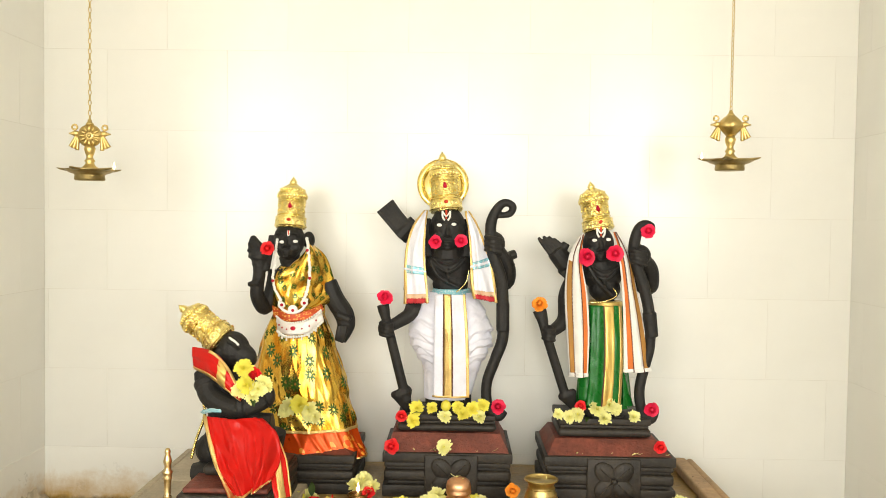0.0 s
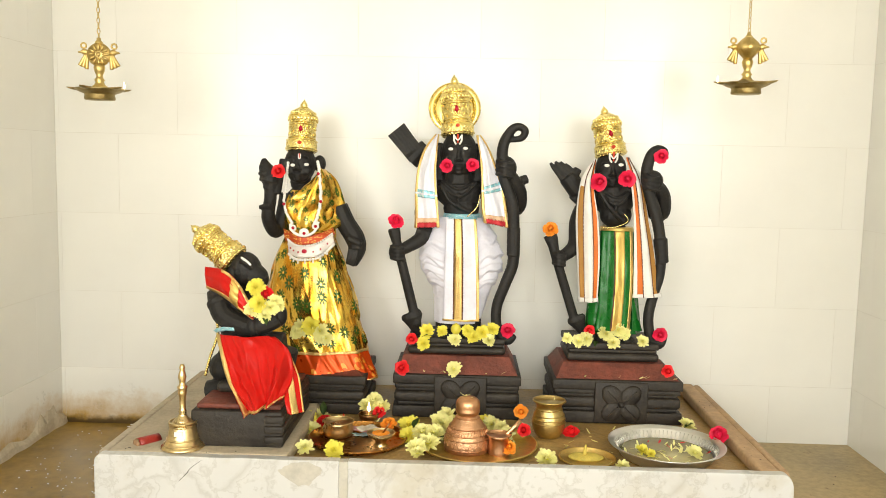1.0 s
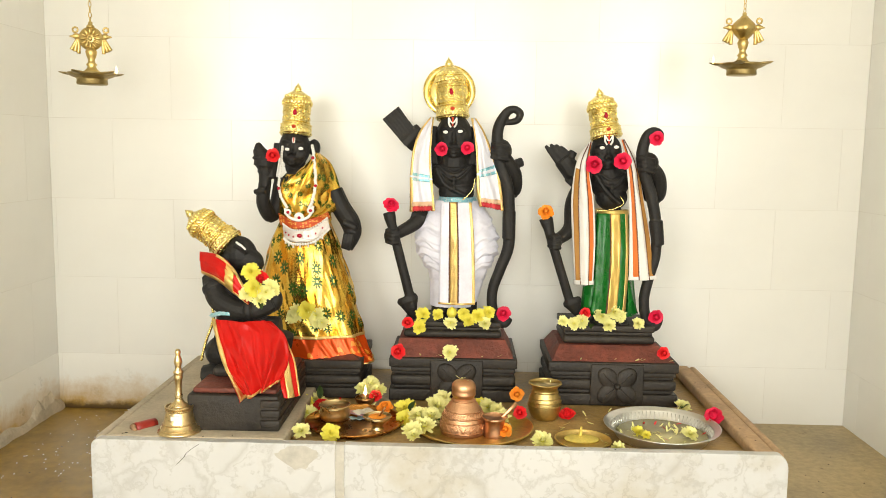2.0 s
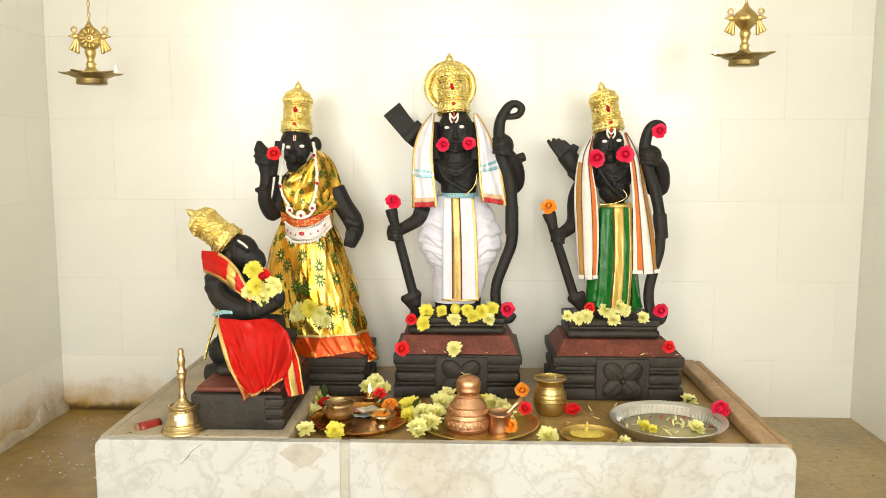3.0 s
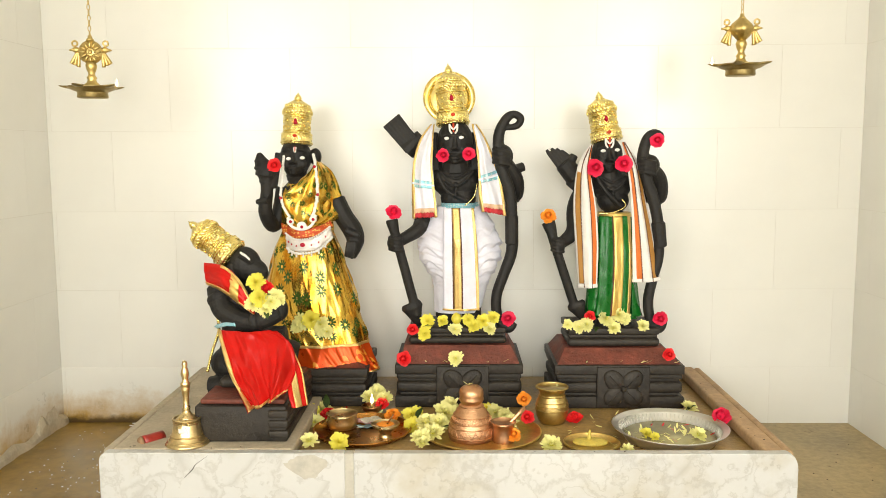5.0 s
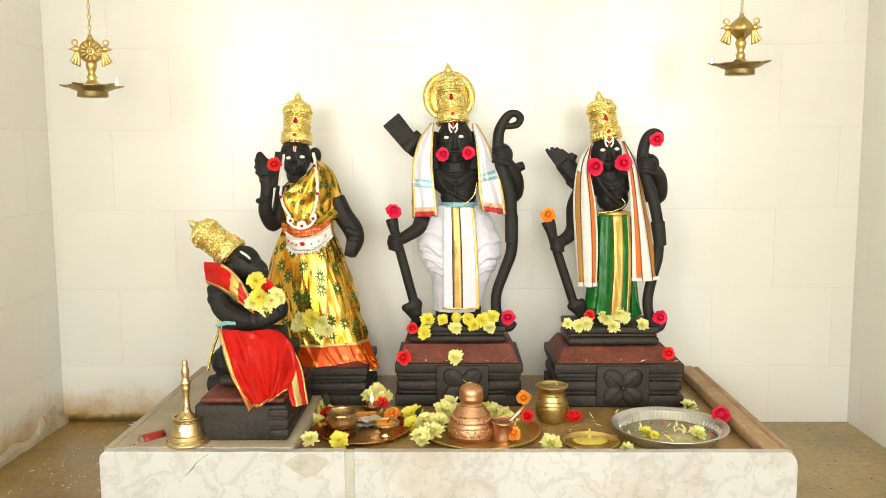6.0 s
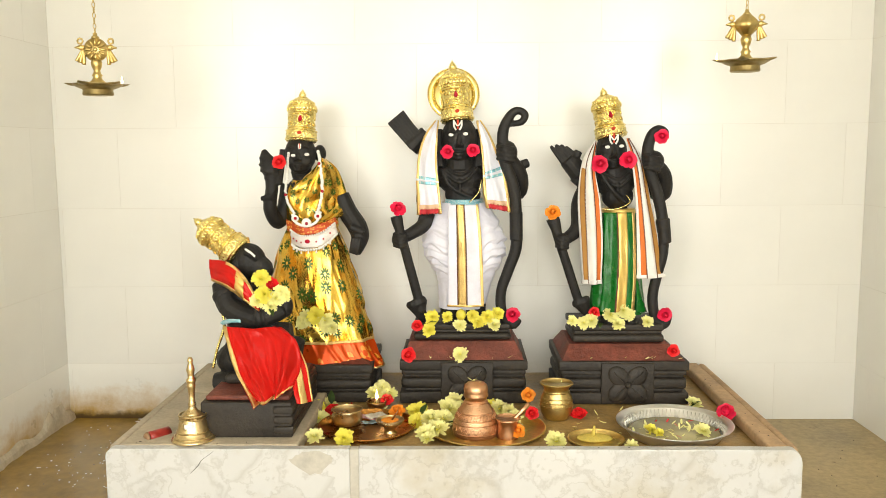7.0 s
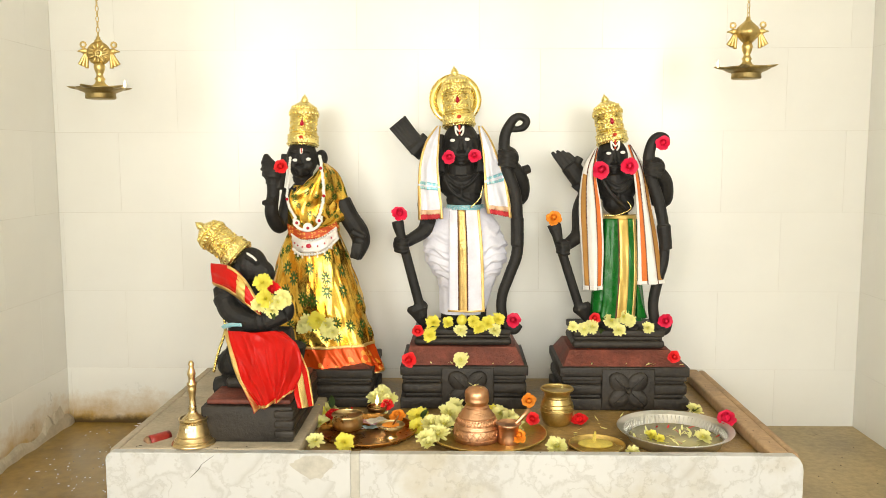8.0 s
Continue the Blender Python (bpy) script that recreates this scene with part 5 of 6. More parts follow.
for pts in ([(0.583, 2.695, 0.877), (0.594, 2.69, 0.854), (0.556, 2.685, 0.834), (0.504, 2.69, 0.828)], [(0.097, 2.69, 0.932), (0.086, 2.685, 0.889), (0.055, 2.68, 0.857)]):
    bm = bmesh.new()
    add_tube(bm, pts, 0.0018, 6, 8)
    solid("cord", bm, M_GILT, "thin twisted gold cord across the waist", "cord", "gold cords")


# ---------------------------------------------------------------- red cloths of the kneeling statue
def red_cloths():
    th = thing("loincloth", "red satin cloth with gold braid hung from the waist", "cloth")
    L = [(-0.673, 2.285, 0.521), (-0.644, 2.245, 0.462), (-0.606, 2.195, 0.388), (-0.548, 2.135, 0.324)]
    R = [(-0.493, 2.245, 0.526), (-0.447, 2.225, 0.5), (-0.428, 2.185, 0.427), (-0.446, 2.14, 0.378)]
    kw = dict(bulge=0.02, wave=0.012, folds=2.3, drift=2.2, crease=0.034)
    part("drape", cloth(L, R, nu=60, nv=60, **kw), M_REDSILK, th)
    part("braid", cloth(L, R, 0, 0.06, off=0.003, nu=4, nv=40, **kw), M_ZARI, th, "gold braid")
    part("braid", cloth(L, R, 0, 1, 0.955, 1.0, off=0.003, nu=34, nv=4, **kw), M_ZARI, th, "gold braid")
    L = [(-0.489, 2.235, 0.464), (-0.461, 2.19, 0.418), (-0.444, 2.145, 0.373), (-0.432, 2.13, 0.332)]
    R = [(-0.447, 2.24, 0.472), (-0.415, 2.2, 0.423), (-0.401, 2.18, 0.363), (-0.393, 2.165, 0.328)]
    kw = dict(bulge=0.01, wave=0.003, folds=1)
    part("sash_end", cloth(L, R, nu=12, nv=24, **kw), M_REDSILK, th)
    part("braid", cloth(L, R, 0.3, 0.66, off=0.003, nu=5, nv=24, **kw), M_ZARI, th, "woven gold band")
    part("braid", cloth(L, R, 0.93, 1.0, off=0.003, nu=2, nv=24, **kw), M_ZARI, th)
    part("tie", cloth([(-0.694, 2.31, 0.524), (-0.657, 2.28, 0.542), (-0.62, 2.265, 0.543)], [(-0.682, 2.305, 0.518), (-0.654, 2.278, 0.531), (-0.619, 2.262, 0.536)], nu=4, nv=10), M_BLUE, th, "pale blue tie")
    th = thing("shoulder_cloth", "red satin shoulder cloth with wide gold border", "cloth")
    L = [(-0.726, 2.34, 0.712), (-0.654, 2.29, 0.709), (-0.603, 2.27, 0.671), (-0.565, 2.265, 0.6)]
    R = [(-0.718, 2.335, 0.648), (-0.655, 2.285, 0.632), (-0.605, 2.265, 0.6), (-0.558, 2.262, 0.572)]
    kw = dict(bulge=0.012, wave=0.004, folds=1.5, crease=0.008)
    part("drape", cloth(L, R, nu=24, nv=40, **kw), M_REDSILK, th)
    part("braid", cloth(L, R, 0.86, 1.0, off=0.003, nu=4, nv=30, **kw), M_ZARI, th)
    part("braid", cloth(L, R, 0.0, 0.1, 0.3, 1.0, off=0.003, nu=3, nv=24, **kw), M_ZARI, th)
    part("gold_patch", cloth(L, R, 0.1, 0.86, 0.5, 0.68, off=0.0035, nu=8, nv=8, **kw), M_GOLDSILK, th, "plain gold patch")
    bm = bmesh.new()
    strand(bm, [(-0.687, 2.31, 0.57), (-0.68, 2.31, 0.515), (-0.706, 2.32, 0.444), (-0.716, 2.3, 0.388)], 0.005, 0.007)
    solid("cord", bm, M_GILT, "twisted gold cord hanging behind the cloth", "cord")


red_cloths()


# ---------------------------------------------------------------- flowers
def petal(bm, m, length, width, cup, fold=0.3, n=3, blunt=False):
    rows = []
    for i in range(n + 1):
        s = i / n
        w = width * (math.sin(math.pi * (0.12 + 0.7 * s ** 0.8)) if not blunt else (0.35 + 0.9 * s - 0.55 * s ** 4)) * 0.5
        z = cup * s * s * length
        rows.append([bm.verts.new(m @ Vector((s * length * (1 - (0.12 if blunt and k else 0) * s), k * w, z + abs(k) * fold * w))) for k in (-1, 0, 1)])
    for a, b in zip(rows, rows[1:]):
        for k in (0, 1):
            bm.faces.new((a[k], a[k + 1], b[k + 1], b[k]))


def chrysanthemum(mat, label, seed):
    rnd = random.Random(seed)
    th = thing("chrysanthemum", label, "flower", "offering flowers")
    bm = bmesh.new()
    for ring, (num, ln_, tilt) in enumerate(((17, 1.05, 2), (17, 0.98, 16), (15, 0.85, 32), (12, 0.66, 50), (8, 0.45, 68))):
        for k in range(num):
            a = 2 * math.pi * (k + rnd.uniform(-0.3, 0.3)) / num + ring * 0.4
            m = Matrix.Rotation(a, 4, "Z") @ Matrix.Rotation(-radians(tilt + rnd.uniform(-12, 12)), 4, "Y") @ Matrix.Translation((0.002, 0, 0.003))
            petal(bm, m, 0.0235 * ln_ * rnd.uniform(0.8, 1.12), 0.0102, 0.2)
    part("petals", bm, mat, th, kind="stuff")
    bm = bmesh.new()
    add_ball(bm, (0, 0, 0.006), (0.006, 0.006, 0.005), 10)
    part("heart", bm, M_HEART, th)
    bm = bmesh.new()
    add_tube(bm, [(0, 0, -0.006), (0, 0, 0.002)], [0.003, 0.008], 8, 3)
    part("calyx", bm, M_LEAF, th)
    return th


def rose(mat, label, seed, name="rose"):
    rnd = random.Random(seed)
    th = thing(name, label, "flower", "offering roses")
    bm = bmesh.new()
    for ring, (num, rad, tilt, ln_, w) in enumerate(((4, 0.001, 84, 0.017, 0.013), (5, 0.003, 74, 0.02, 0.02), (6, 0.004, 60, 0.022, 0.024), (7, 0.005, 42, 0.023, 0.026), (8, 0.005, 20, 0.023, 0.026))):
        for k in range(num):
            a = 2 * math.pi * (k + rnd.uniform(-0.2, 0.2)) / num + ring
            m = Matrix.Rotation(a, 4, "Z") @ Matrix.Translation((rad, 0, 0)) @ Matrix.Rotation(-radians(tilt + rnd.uniform(-6, 6)), 4, "Y")
            petal(bm, m, ln_ * rnd.uniform(0.9, 1.1), w, 0.25 if tilt > 50 else -0.15, 0.3, 5, True)
    add_ball(bm, (0, 0, 0.009), (0.0095, 0.0095, 0.0105), 12)
    part("petals", bm, mat, th, kind="stuff")
    bm = bmesh.new()
    add_ball(bm, (0, 0, -0.001), (0.008, 0.008, 0.005), 8)
    part("calyx", bm, M_LEAF, th)
    return th


CH_Y = [chrysanthemum(M_YELLOW, "fresh yellow chrysanthemum head", k) for k in range(2)]
CH_P = [chrysanthemum(M_PALE, "pale cream-yellow chrysanthemum head", 7 + k) for k in range(2)]
ROSE = rose(M_ROSE, "deep pink open rose head", 3)
CRIM = rose(M_CRIM, "small crimson red flower head", 4)
MARI = rose(M_ORFL, "bright orange marigold flower head", 5)
used = set()


def flower(src, at, s=1.0, face=(0.0, -0.7, 0.7)):
    """Sets down a flower head at a place, turned to face a way."""
    q = (Vector(face) + Vector([random.uniform(-0.25, 0.25) for _ in range(3)])).normalized().to_track_quat("Z", "Y").to_matrix().to_4x4()
    m = Matrix.Translation(at) @ q @ Matrix.Rotation(random.uniform(0, 6), 4, "Z")
    if src.name not in used:
        used.add(src.name)
        src.scale = (s, s, s)
        src.matrix_basis = m @ Matrix.Diagonal((s, s, s, 1))
        return src
    old = src.scale.copy()
    src.scale = (s, s, s)
    ob = copy_thing(src, m)
    src.scale = old
    return ob


FRONT = (0, -1, 0.15)
# roses at the statues
for at, s, f in (((-0.018, 2.672, 1.025), 0.85, FRONT), ((0.067, 2.672, 1.029), 0.85, FRONT), ((-0.183, 2.655, 0.835), 1.0, (0, -0.9, 0.5)), ((0.2, 2.66, 0.475), 0.95, FRONT),
                 ((0.487, 2.672, 0.982), 1.1, FRONT), ((0.58, 2.672, 0.996), 1.1, FRONT), ((0.689, 2.66, 1.07), 0.9, FRONT), ((0.71, 2.66, 0.478), 0.95, FRONT), ((0.833, 2.36, 0.228), 1.15, (-0.2, -0.5, 0.8))):
    flower(ROSE, at, s, f)
for at, s, f in (((-0.579, 2.665, 0.995), 0.9, FRONT), ((-0.122, 2.65, 0.442), 0.75, FRONT), ((-0.147, 2.585, 0.357), 0.95, FRONT), ((0.477, 2.665, 0.483), 0.7, FRONT), ((-0.521, 2.27, 0.648), 0.8, FRONT),
                 ((-0.387, 2.47, 0.203), 0.9, (0, -0.4, 0.9)), ((-0.22, 2.56, 0.21), 0.8, (0, -0.5, 0.8)), ((0.398, 2.44, 0.198), 1.0, (0, -0.3, 0.9)), ((0.722, 2.578, 0.372), 0.8, FRONT), ((0.247, 2.4, 0.218), 0.8, FRONT)):
    flower(CRIM, at, s, f)
for at, s, f in (((0.334, 2.66, 0.821), 0.95, (0, -0.9, 0.5)), ((0.242, 2.5, 0.247), 0.85, FRONT), ((-0.177, 2.44, 0.208), 0.95, (0, -0.5, 0.8)),
                 ((0.191, 2.22, 0.221), 0.8, (0, -0.6, 0.7))):
    flower(MARI, at, s, f)
# yellow heads at the tall statue's feet
for at, s in (((-0.07, 2.66, 0.467), 1.1), ((-0.082, 2.648, 0.427), 1.05), ((-0.021, 2.66, 0.467), 0.85), ((0.066, 2.66, 0.473), 0.9), ((0.085, 2.655, 0.451), 0.95), ((0.115, 2.66, 0.467), 1.05), ((0.15, 2.67, 0.477), 0.95)):
    flower(CH_Y[int(s * 100) % 2], at, s * 0.95, (0, -0.9, 0.45))
for at, s in (((0.023, 2.65, 0.442), 0.9), ((0.138, 2.65, 0.442), 0.95), ((0.023, 2.59, 0.355), 1.05)):
    flower(CH_P[0], at, s, (0, -0.8, 0.6))
# other feet, the kneeling statue's arms and the lap of the sari
for at, s in (((0.529, 2.66, 0.474), 1.15), ((0.571, 2.66, 0.488), 1.15), ((0.592, 2.66, 0.474), 0.9), ((0.553, 2.65, 0.445), 0.95), ((0.467, 2.66, 0.455), 1.0), ((0.44, 2.66, 0.447), 0.9), ((0.403, 2.665, 0.454), 0.75), ((0.653, 2.66, 0.451), 0.85)):
    flower(CH_P[int(s * 100) % 2], at, s, (0, -0.85, 0.5))
for at, s in (((-0.552, 2.262, 0.664), 1.25), ((-0.538, 2.245, 0.621), 1.3), ((-0.507, 2.245, 0.609), 1.2), ((-0.561, 2.25, 0.603), 1.1), ((-0.496, 2.255, 0.627), 1.0), ((-0.521, 2.24, 0.588), 1.0), ((-0.484, 2.26, 0.613), 0.9)):
    flower(CH_Y[0] if s > 1.2 else CH_P[1], at, s * 0.86, FRONT)
for at, s in (((-0.491, 2.615, 0.477), 1.15), ((-0.456, 2.608, 0.484), 1.3), ((-0.426, 2.608, 0.47), 1.15), ((-0.507, 2.615, 0.461), 0.9), ((-0.405, 2.608, 0.444), 0.9), ((-0.43, 2.608, 0.447), 0.8)):
    flower(CH_P[int(s * 100) % 2] if s < 1.25 else CH_Y[1], at, s, FRONT)
# heads scattered in the sunken bed
UP = (0, -0.55, 0.83)
for at, s, c in (((-0.44, 2.5, 0.194), 1.0, 0), ((-0.417, 2.55, 0.193), 1.0, 1), ((-0.422, 2.42, 0.192), 1.0, 1), ((-0.309, 2.18, 0.213), 1.0, 0), ((-0.395, 2.19, 0.213), 0.9, 1), ((-0.348, 2.5, 0.188), 0.8, 0), ((-0.262, 2.6, 0.217), 1.1, 1),
                 ((-0.213, 2.58, 0.217), 1.1, 1), ((-0.241, 2.62, 0.23), 1.0, 1), ((-0.112, 2.46, 0.198), 1.2, 0), ((-0.107, 2.36, 0.2), 1.0, 0), ((-0.062, 2.34, 0.214), 1.2, 1), ((-0.043, 2.26, 0.211), 1.15, 1), ((-0.012, 2.4, 0.227), 1.3, 1),
                 ((-0.077, 2.22, 0.213), 1.0, 1), ((-0.069, 2.17, 0.214), 0.8, 1), ((0.005, 2.46, 0.23), 1.1, 1), ((-0.027, 2.32, 0.221), 1.15, 1), ((0.149, 2.46, 0.211), 1.0, 1), ((0.178, 2.43, 0.208), 0.9, 1), ((0.188, 2.36, 0.213), 0.9, 1),
                 ((0.784, 2.54, 0.202), 0.9, 1), ((0.294, 2.17, 0.207), 1.1, 1), ((0.504, 2.15, 0.198), 0.8, 1), ((0.124, 2.5, 0.204), 0.9, 0)):
    flower((CH_P if c else CH_Y)[int(s * 10) % 2], at, s * 1.15, UP)



def leaf(at, size, turn, tilt):
    bm = bmesh.new()
    rows = []
    for i in range(9):
        s_ = i / 8
        w_ = size * 0.22 * math.sin(math.pi * s_ ** 0.8) + 0.0004
        rows.append([bm.verts.new((s_ * size, k * w_, 0.004 * math.sin(3 * s_) + abs(k) * w_ * 0.35)) for k in (-1, 0, 1)])
    for r0, r1 in zip(rows, rows[1:]):
        for k in (0, 1):
            bm.faces.new((r0[k], r0[k + 1], r1[k + 1], r1[k]))
    bmesh.ops.solidify(bm, geom=bm.faces[:], thickness=0.0006)
    ob = solid("leaf", bm, M_LEAF, "small dark green leaf among the flowers", "leaf", "fallen leaves")
    ob.matrix_basis = pose(*at, 0, tilt, turn)


for at, size, turn, tilt in (((-0.4, 2.53, 0.205), 0.05, 100, -50), ((-0.43, 2.44, 0.2), 0.035, 200, -25), ((-0.05, 2.645, 0.452), 0.035, 200, -5), ((-0.525, 2.24, 0.585), 0.035, 300, 40),
                             ((-0.1, 2.42, 0.205), 0.045, 60, -35), ((-0.02, 2.3, 0.215), 0.04, 330, -15), ((0.5, 2.648, 0.45), 0.035, 250, 20), ((0.47, 2.65, 0.447), 0.025, 30, 10),
                             ((0.77, 2.52, 0.2), 0.04, 20, -20), ((0.01, 2.46, 0.225), 0.045, 80, -40), ((-0.51, 2.245, 0.625), 0.03, 250, -20)):
    leaf(at, size, turn, tilt)

bm = bmesh.new()
add_ball(bm, (0.026, 2.655, 0.478), (0.0175, 0.017, 0.019), 20)
add_ball(bm, Vector((0.026, 2.655, 0.478)) + Vector((0, -0.006, 0.018)), 0.004, 8)
solid("lemon", bm, M_LEMON, "small greenish-yellow lemon at the statue's feet", "lemon")


# ---------------------------------------------------------------- vessels and offerings
def bell():
    c = (-0.73, 2.14, 0.223)
    th = thing("hand_bell", "polished brass hand bell with a turned handle", "bell", at=Matrix.Translation((c[0], 2.14, PT + 0.001)))
    bm = bmesh.new()
    open_lathe(bm, [(0.059, 0.0), (0.061, 0.003), (0.058, 0.007), (0.049, 0.014), (0.043, 0.028), (0.0385, 0.048), (0.035, 0.064), (0.028, 0.074), (0.0, 0.078)], 0.003, 56)
    body = part("body", bm, M_BRASS, th)
    for r, z in ((0.0515, 0.011), (0.0435, 0.026), (0.0355, 0.063), (0.037, 0.072)):
        bm = bmesh.new()
        add_lathe(bm, [(r + 0.003 * math.cos(a * math.pi / 4), z + 0.003 * math.sin(a * math.pi / 4)) for a in range(9)], 48)
        part("ring", bm, M_BRASS, body)
    bm = bmesh.new()
    add_lathe(bm, [(0.026, 0.072), (0.024, 0.078), (0.014, 0.086), (0.0095, 0.096), (0.0115, 0.102), (0.009, 0.108), (0.0085, 0.13), (0.0105, 0.15), (0.013, 0.156), (0.011, 0.16), (0.013, 0.168), (0.0145, 0.172),
                   (0.009, 0.178), (0.0085, 0.188), (0.012, 0.2), (0.009, 0.212), (0.006, 0.22), (0.0085, 0.227), (0.005, 0.236), (0.0, 0.238)], 28)
    part("handle", bm, M_BRASS, th)
    bm = bmesh.new()
    add_box(bm, -0.01, 0.014, -0.0425, -0.0395, 0.042, 0.055, 0.0005)
    part("sticker", bm, M_WHITE, body, "small white paper sticker")


bell()
th = thing("wooden_handle", "red lacquered wooden handle lying on the ledge", "handle")
bm = bmesh.new()
add_tube(bm, [(-0.861, 2.15, 0.226), (-0.822, 2.2, 0.225)], [0.0165, 0.017], 16, 4)
part("grip", bm, M_WOODRED, th)
bm = bmesh.new()
add_tube(bm, [(-0.868, 2.142, 0.226), (-0.862, 2.148, 0.227)], [0.013, 0.0168], 16, 2)
part("end", bm, M_WOOD, th, "chipped bare end")


def tray(label, x, y, r, mat, name="tray", h=0.012):
    th = thing(name, label, "tray", at=Matrix.Translation((x, y, PR + 0.001)))
    bm = bmesh.new()
    open_lathe(bm, [(0.0, 0.0), (r * 0.9, 0.0), (r * 0.94, 0.003), (r * 0.98, h), (r, h + 0.001), (r * 1.0, h + 0.003)], 0.0025, 64)
    part("dish", bm, mat, th)
    bm = bmesh.new()
    add_lathe(bm, [(r + 0.003 * math.cos(a * math.pi / 4), h + 0.002 + 0.003 * math.sin(a * math.pi / 4)) for a in range(9)], 64)
    part("rim", bm, mat, th)
    return th


def vessel(name, label, cat, x, y, z, prof, mat, rings=(), fill=None, thick=0.0025, seg=48):
    th = thing(name, label, cat, at=Matrix.Translation((x, y, z)))
    bm = bmesh.new()
    open_lathe(bm, prof, thick, seg)
    part("body", bm, mat, th)
    for r, zz, t in rings:
        bm = bmesh.new()
        add_lathe(bm, [(r + t * math.cos(a * math.pi / 4), zz + t * math.sin(a * math.pi / 4)) for a in range(9)], seg)
        part("ring", bm, mat, th)
    if fill:
        r, zz, m = fill
        bm = bmesh.new()
        add_lathe(bm, [(r, zz - 0.004), (r, zz - 0.001), (r * 0.6, zz + 0.003), (0.0, zz + 0.005)], 32)
        part("contents", bm, m, th)
    return th


tray("oily copper tray holding cups and banknotes", -0.262, 2.345, 0.148, M_CTRAY)
tray("brass tray carrying the copper pots and flowers", 0.102, 2.33, 0.178, M_TRAY)
ZT = PR + 0.0045
vessel("cup", "shiny brass cup on the copper tray", "cup", -0.325, 2.36, ZT, [(0.0, 0.0), (0.03, 0.0), (0.044, 0.012), (0.048, 0.03), (0.043, 0.046), (0.048, 0.053)], M_BRASS, ((0.047, 0.053, 0.002),), (0.042, 0.035, M_YELLOW))
vessel("pedestal_cup", "small footed brass cup filled with orange paste", "cup", -0.185, 2.275, ZT, [(0.0, 0.0), (0.027, 0.0), (0.026, 0.006), (0.014, 0.016), (0.022, 0.03), (0.038, 0.04), (0.041, 0.048)], M_BRASS,
       ((0.041, 0.048, 0.002),), (0.037, 0.046, M_ORFL))
for k, (dx, dy, rz, c) in enumerate(((0, 0, 10, (0.62, 0.57, 0.52)), (0.012, -0.012, 28, (0.30, 0.42, 0.44)), (-0.006, 0.012, -12, (0.55, 0.3, 0.3)), (0.02, 0.004, 45, (0.6, 0.55, 0.45)))):
    bm = bmesh.new()
    add_box(bm, -0.036, 0.036, -0.016, 0.016, 0, 0.0015, 0.0004, 1)
    bmesh.ops.subdivide_edges(bm, edges=[e for e in bm.edges if e.calc_length() > 0.03], cuts=5, use_grid_fill=True)
    for v in bm.verts:
        v.co.z += 0.004 * math.sin(v.co.x * 90 + k) ** 2
    ob = solid("banknote", bm, material("banknote_paper", c, 0.8, 0, 0.3, 60, 200), "folded banknote lying on the tray", "banknote", "banknotes")
    ob.matrix_basis = pose(-0.255 + dx, 2.37 + dy, ZT + 0.003 + 0.008 * k, 6 * k - 8, 5, rz)
bm = bmesh.new()
add_tube(bm, [(-0.178, 2.27, ZT + 0.05), (-0.16, 2.262, ZT + 0.08)], [0.003, 0.002], 8, 2)
solid("stick", bm, M_OLDCOPPER, "thin dark stick standing in the paste", "stick")

pot = vessel("copper_pot", "engraved copper water pot with a domed lid", "pot", 0.07, 2.265, ZT, [(0.0, 0.0), (0.058, 0.0), (0.064, 0.004), (0.067, 0.016), (0.068, 0.03), (0.066, 0.046), (0.061, 0.063), (0.053, 0.08), (0.043, 0.096), (0.034, 0.108), (0.0315, 0.115)], M_COPPER_E)
for r, zz in ((0.0645, 0.006), (0.0525, 0.081), (0.0675, 0.022), (0.0655, 0.05), (0.061, 0.063), (0.0345, 0.108)):
    bm = bmesh.new()
    add_lathe(bm, [(r + 0.002 * math.cos(a * math.pi / 4), zz + 0.002 * math.sin(a * math.pi / 4)) for a in range(9)], 48)
    part("ring", bm, M_COPPER, pot)
bm = bmesh.new()
add_lathe(bm, [(0.031, 0.11), (0.032, 0.118), (0.0355, 0.124), (0.0365, 0.129), (0.0345, 0.134), (0.0355, 0.139), (0.0355, 0.148), (0.033, 0.157), (0.026, 0.164), (0.0, 0.168)], 40)
part("lid", bm, M_COPPER, pot, "polished copper lid")
# engraved zigzag and slanting strokes round the belly
bm = bmesh.new()
for k in range(20):
    a0, a1, a2 = (2 * math.pi * (k + q) / 20 for q in (0.0, 0.5, 1.0))
    lo, hi = (0.0685, 0.026), (0.0668, 0.046)
    add_tube(bm, [(lo[0] * math.cos(a0), lo[0] * math.sin(a0), lo[1]), (hi[0] * math.cos(a1), hi[0] * math.sin(a1), hi[1])], 0.0011, 5, 2)
    add_tube(bm, [(hi[0] * math.cos(a1), hi[0] * math.sin(a1), hi[1]), (lo[0] * math.cos(a2), lo[0] * math.sin(a2), lo[1])], 0.0011, 5, 2)
    for q in (a0, a1):
        add_tube(bm, [(0.0612 * math.cos(q), 0.0612 * math.sin(q), 0.065), (0.0538 * math.cos(q + 0.1), 0.0538 * math.sin(q + 0.1), 0.0785)], 0.0012, 5, 2)
part("engraving", bm, M_COPPER, pot, kind="stuff")
vessel("copper_tumbler", "small plain copper tumbler with flared rim", "tumbler", 0.162, 2.235, ZT, [(0.0, 0.0), (0.031, 0.0), (0.033, 0.004), (0.0305, 0.02), (0.029, 0.045), (0.031, 0.06), (0.036, 0.068)], M_COPPER, ((0.036, 0.068, 0.0015),), (0.026, 0.055, M_OLDCOPPER))
bm = bmesh.new()
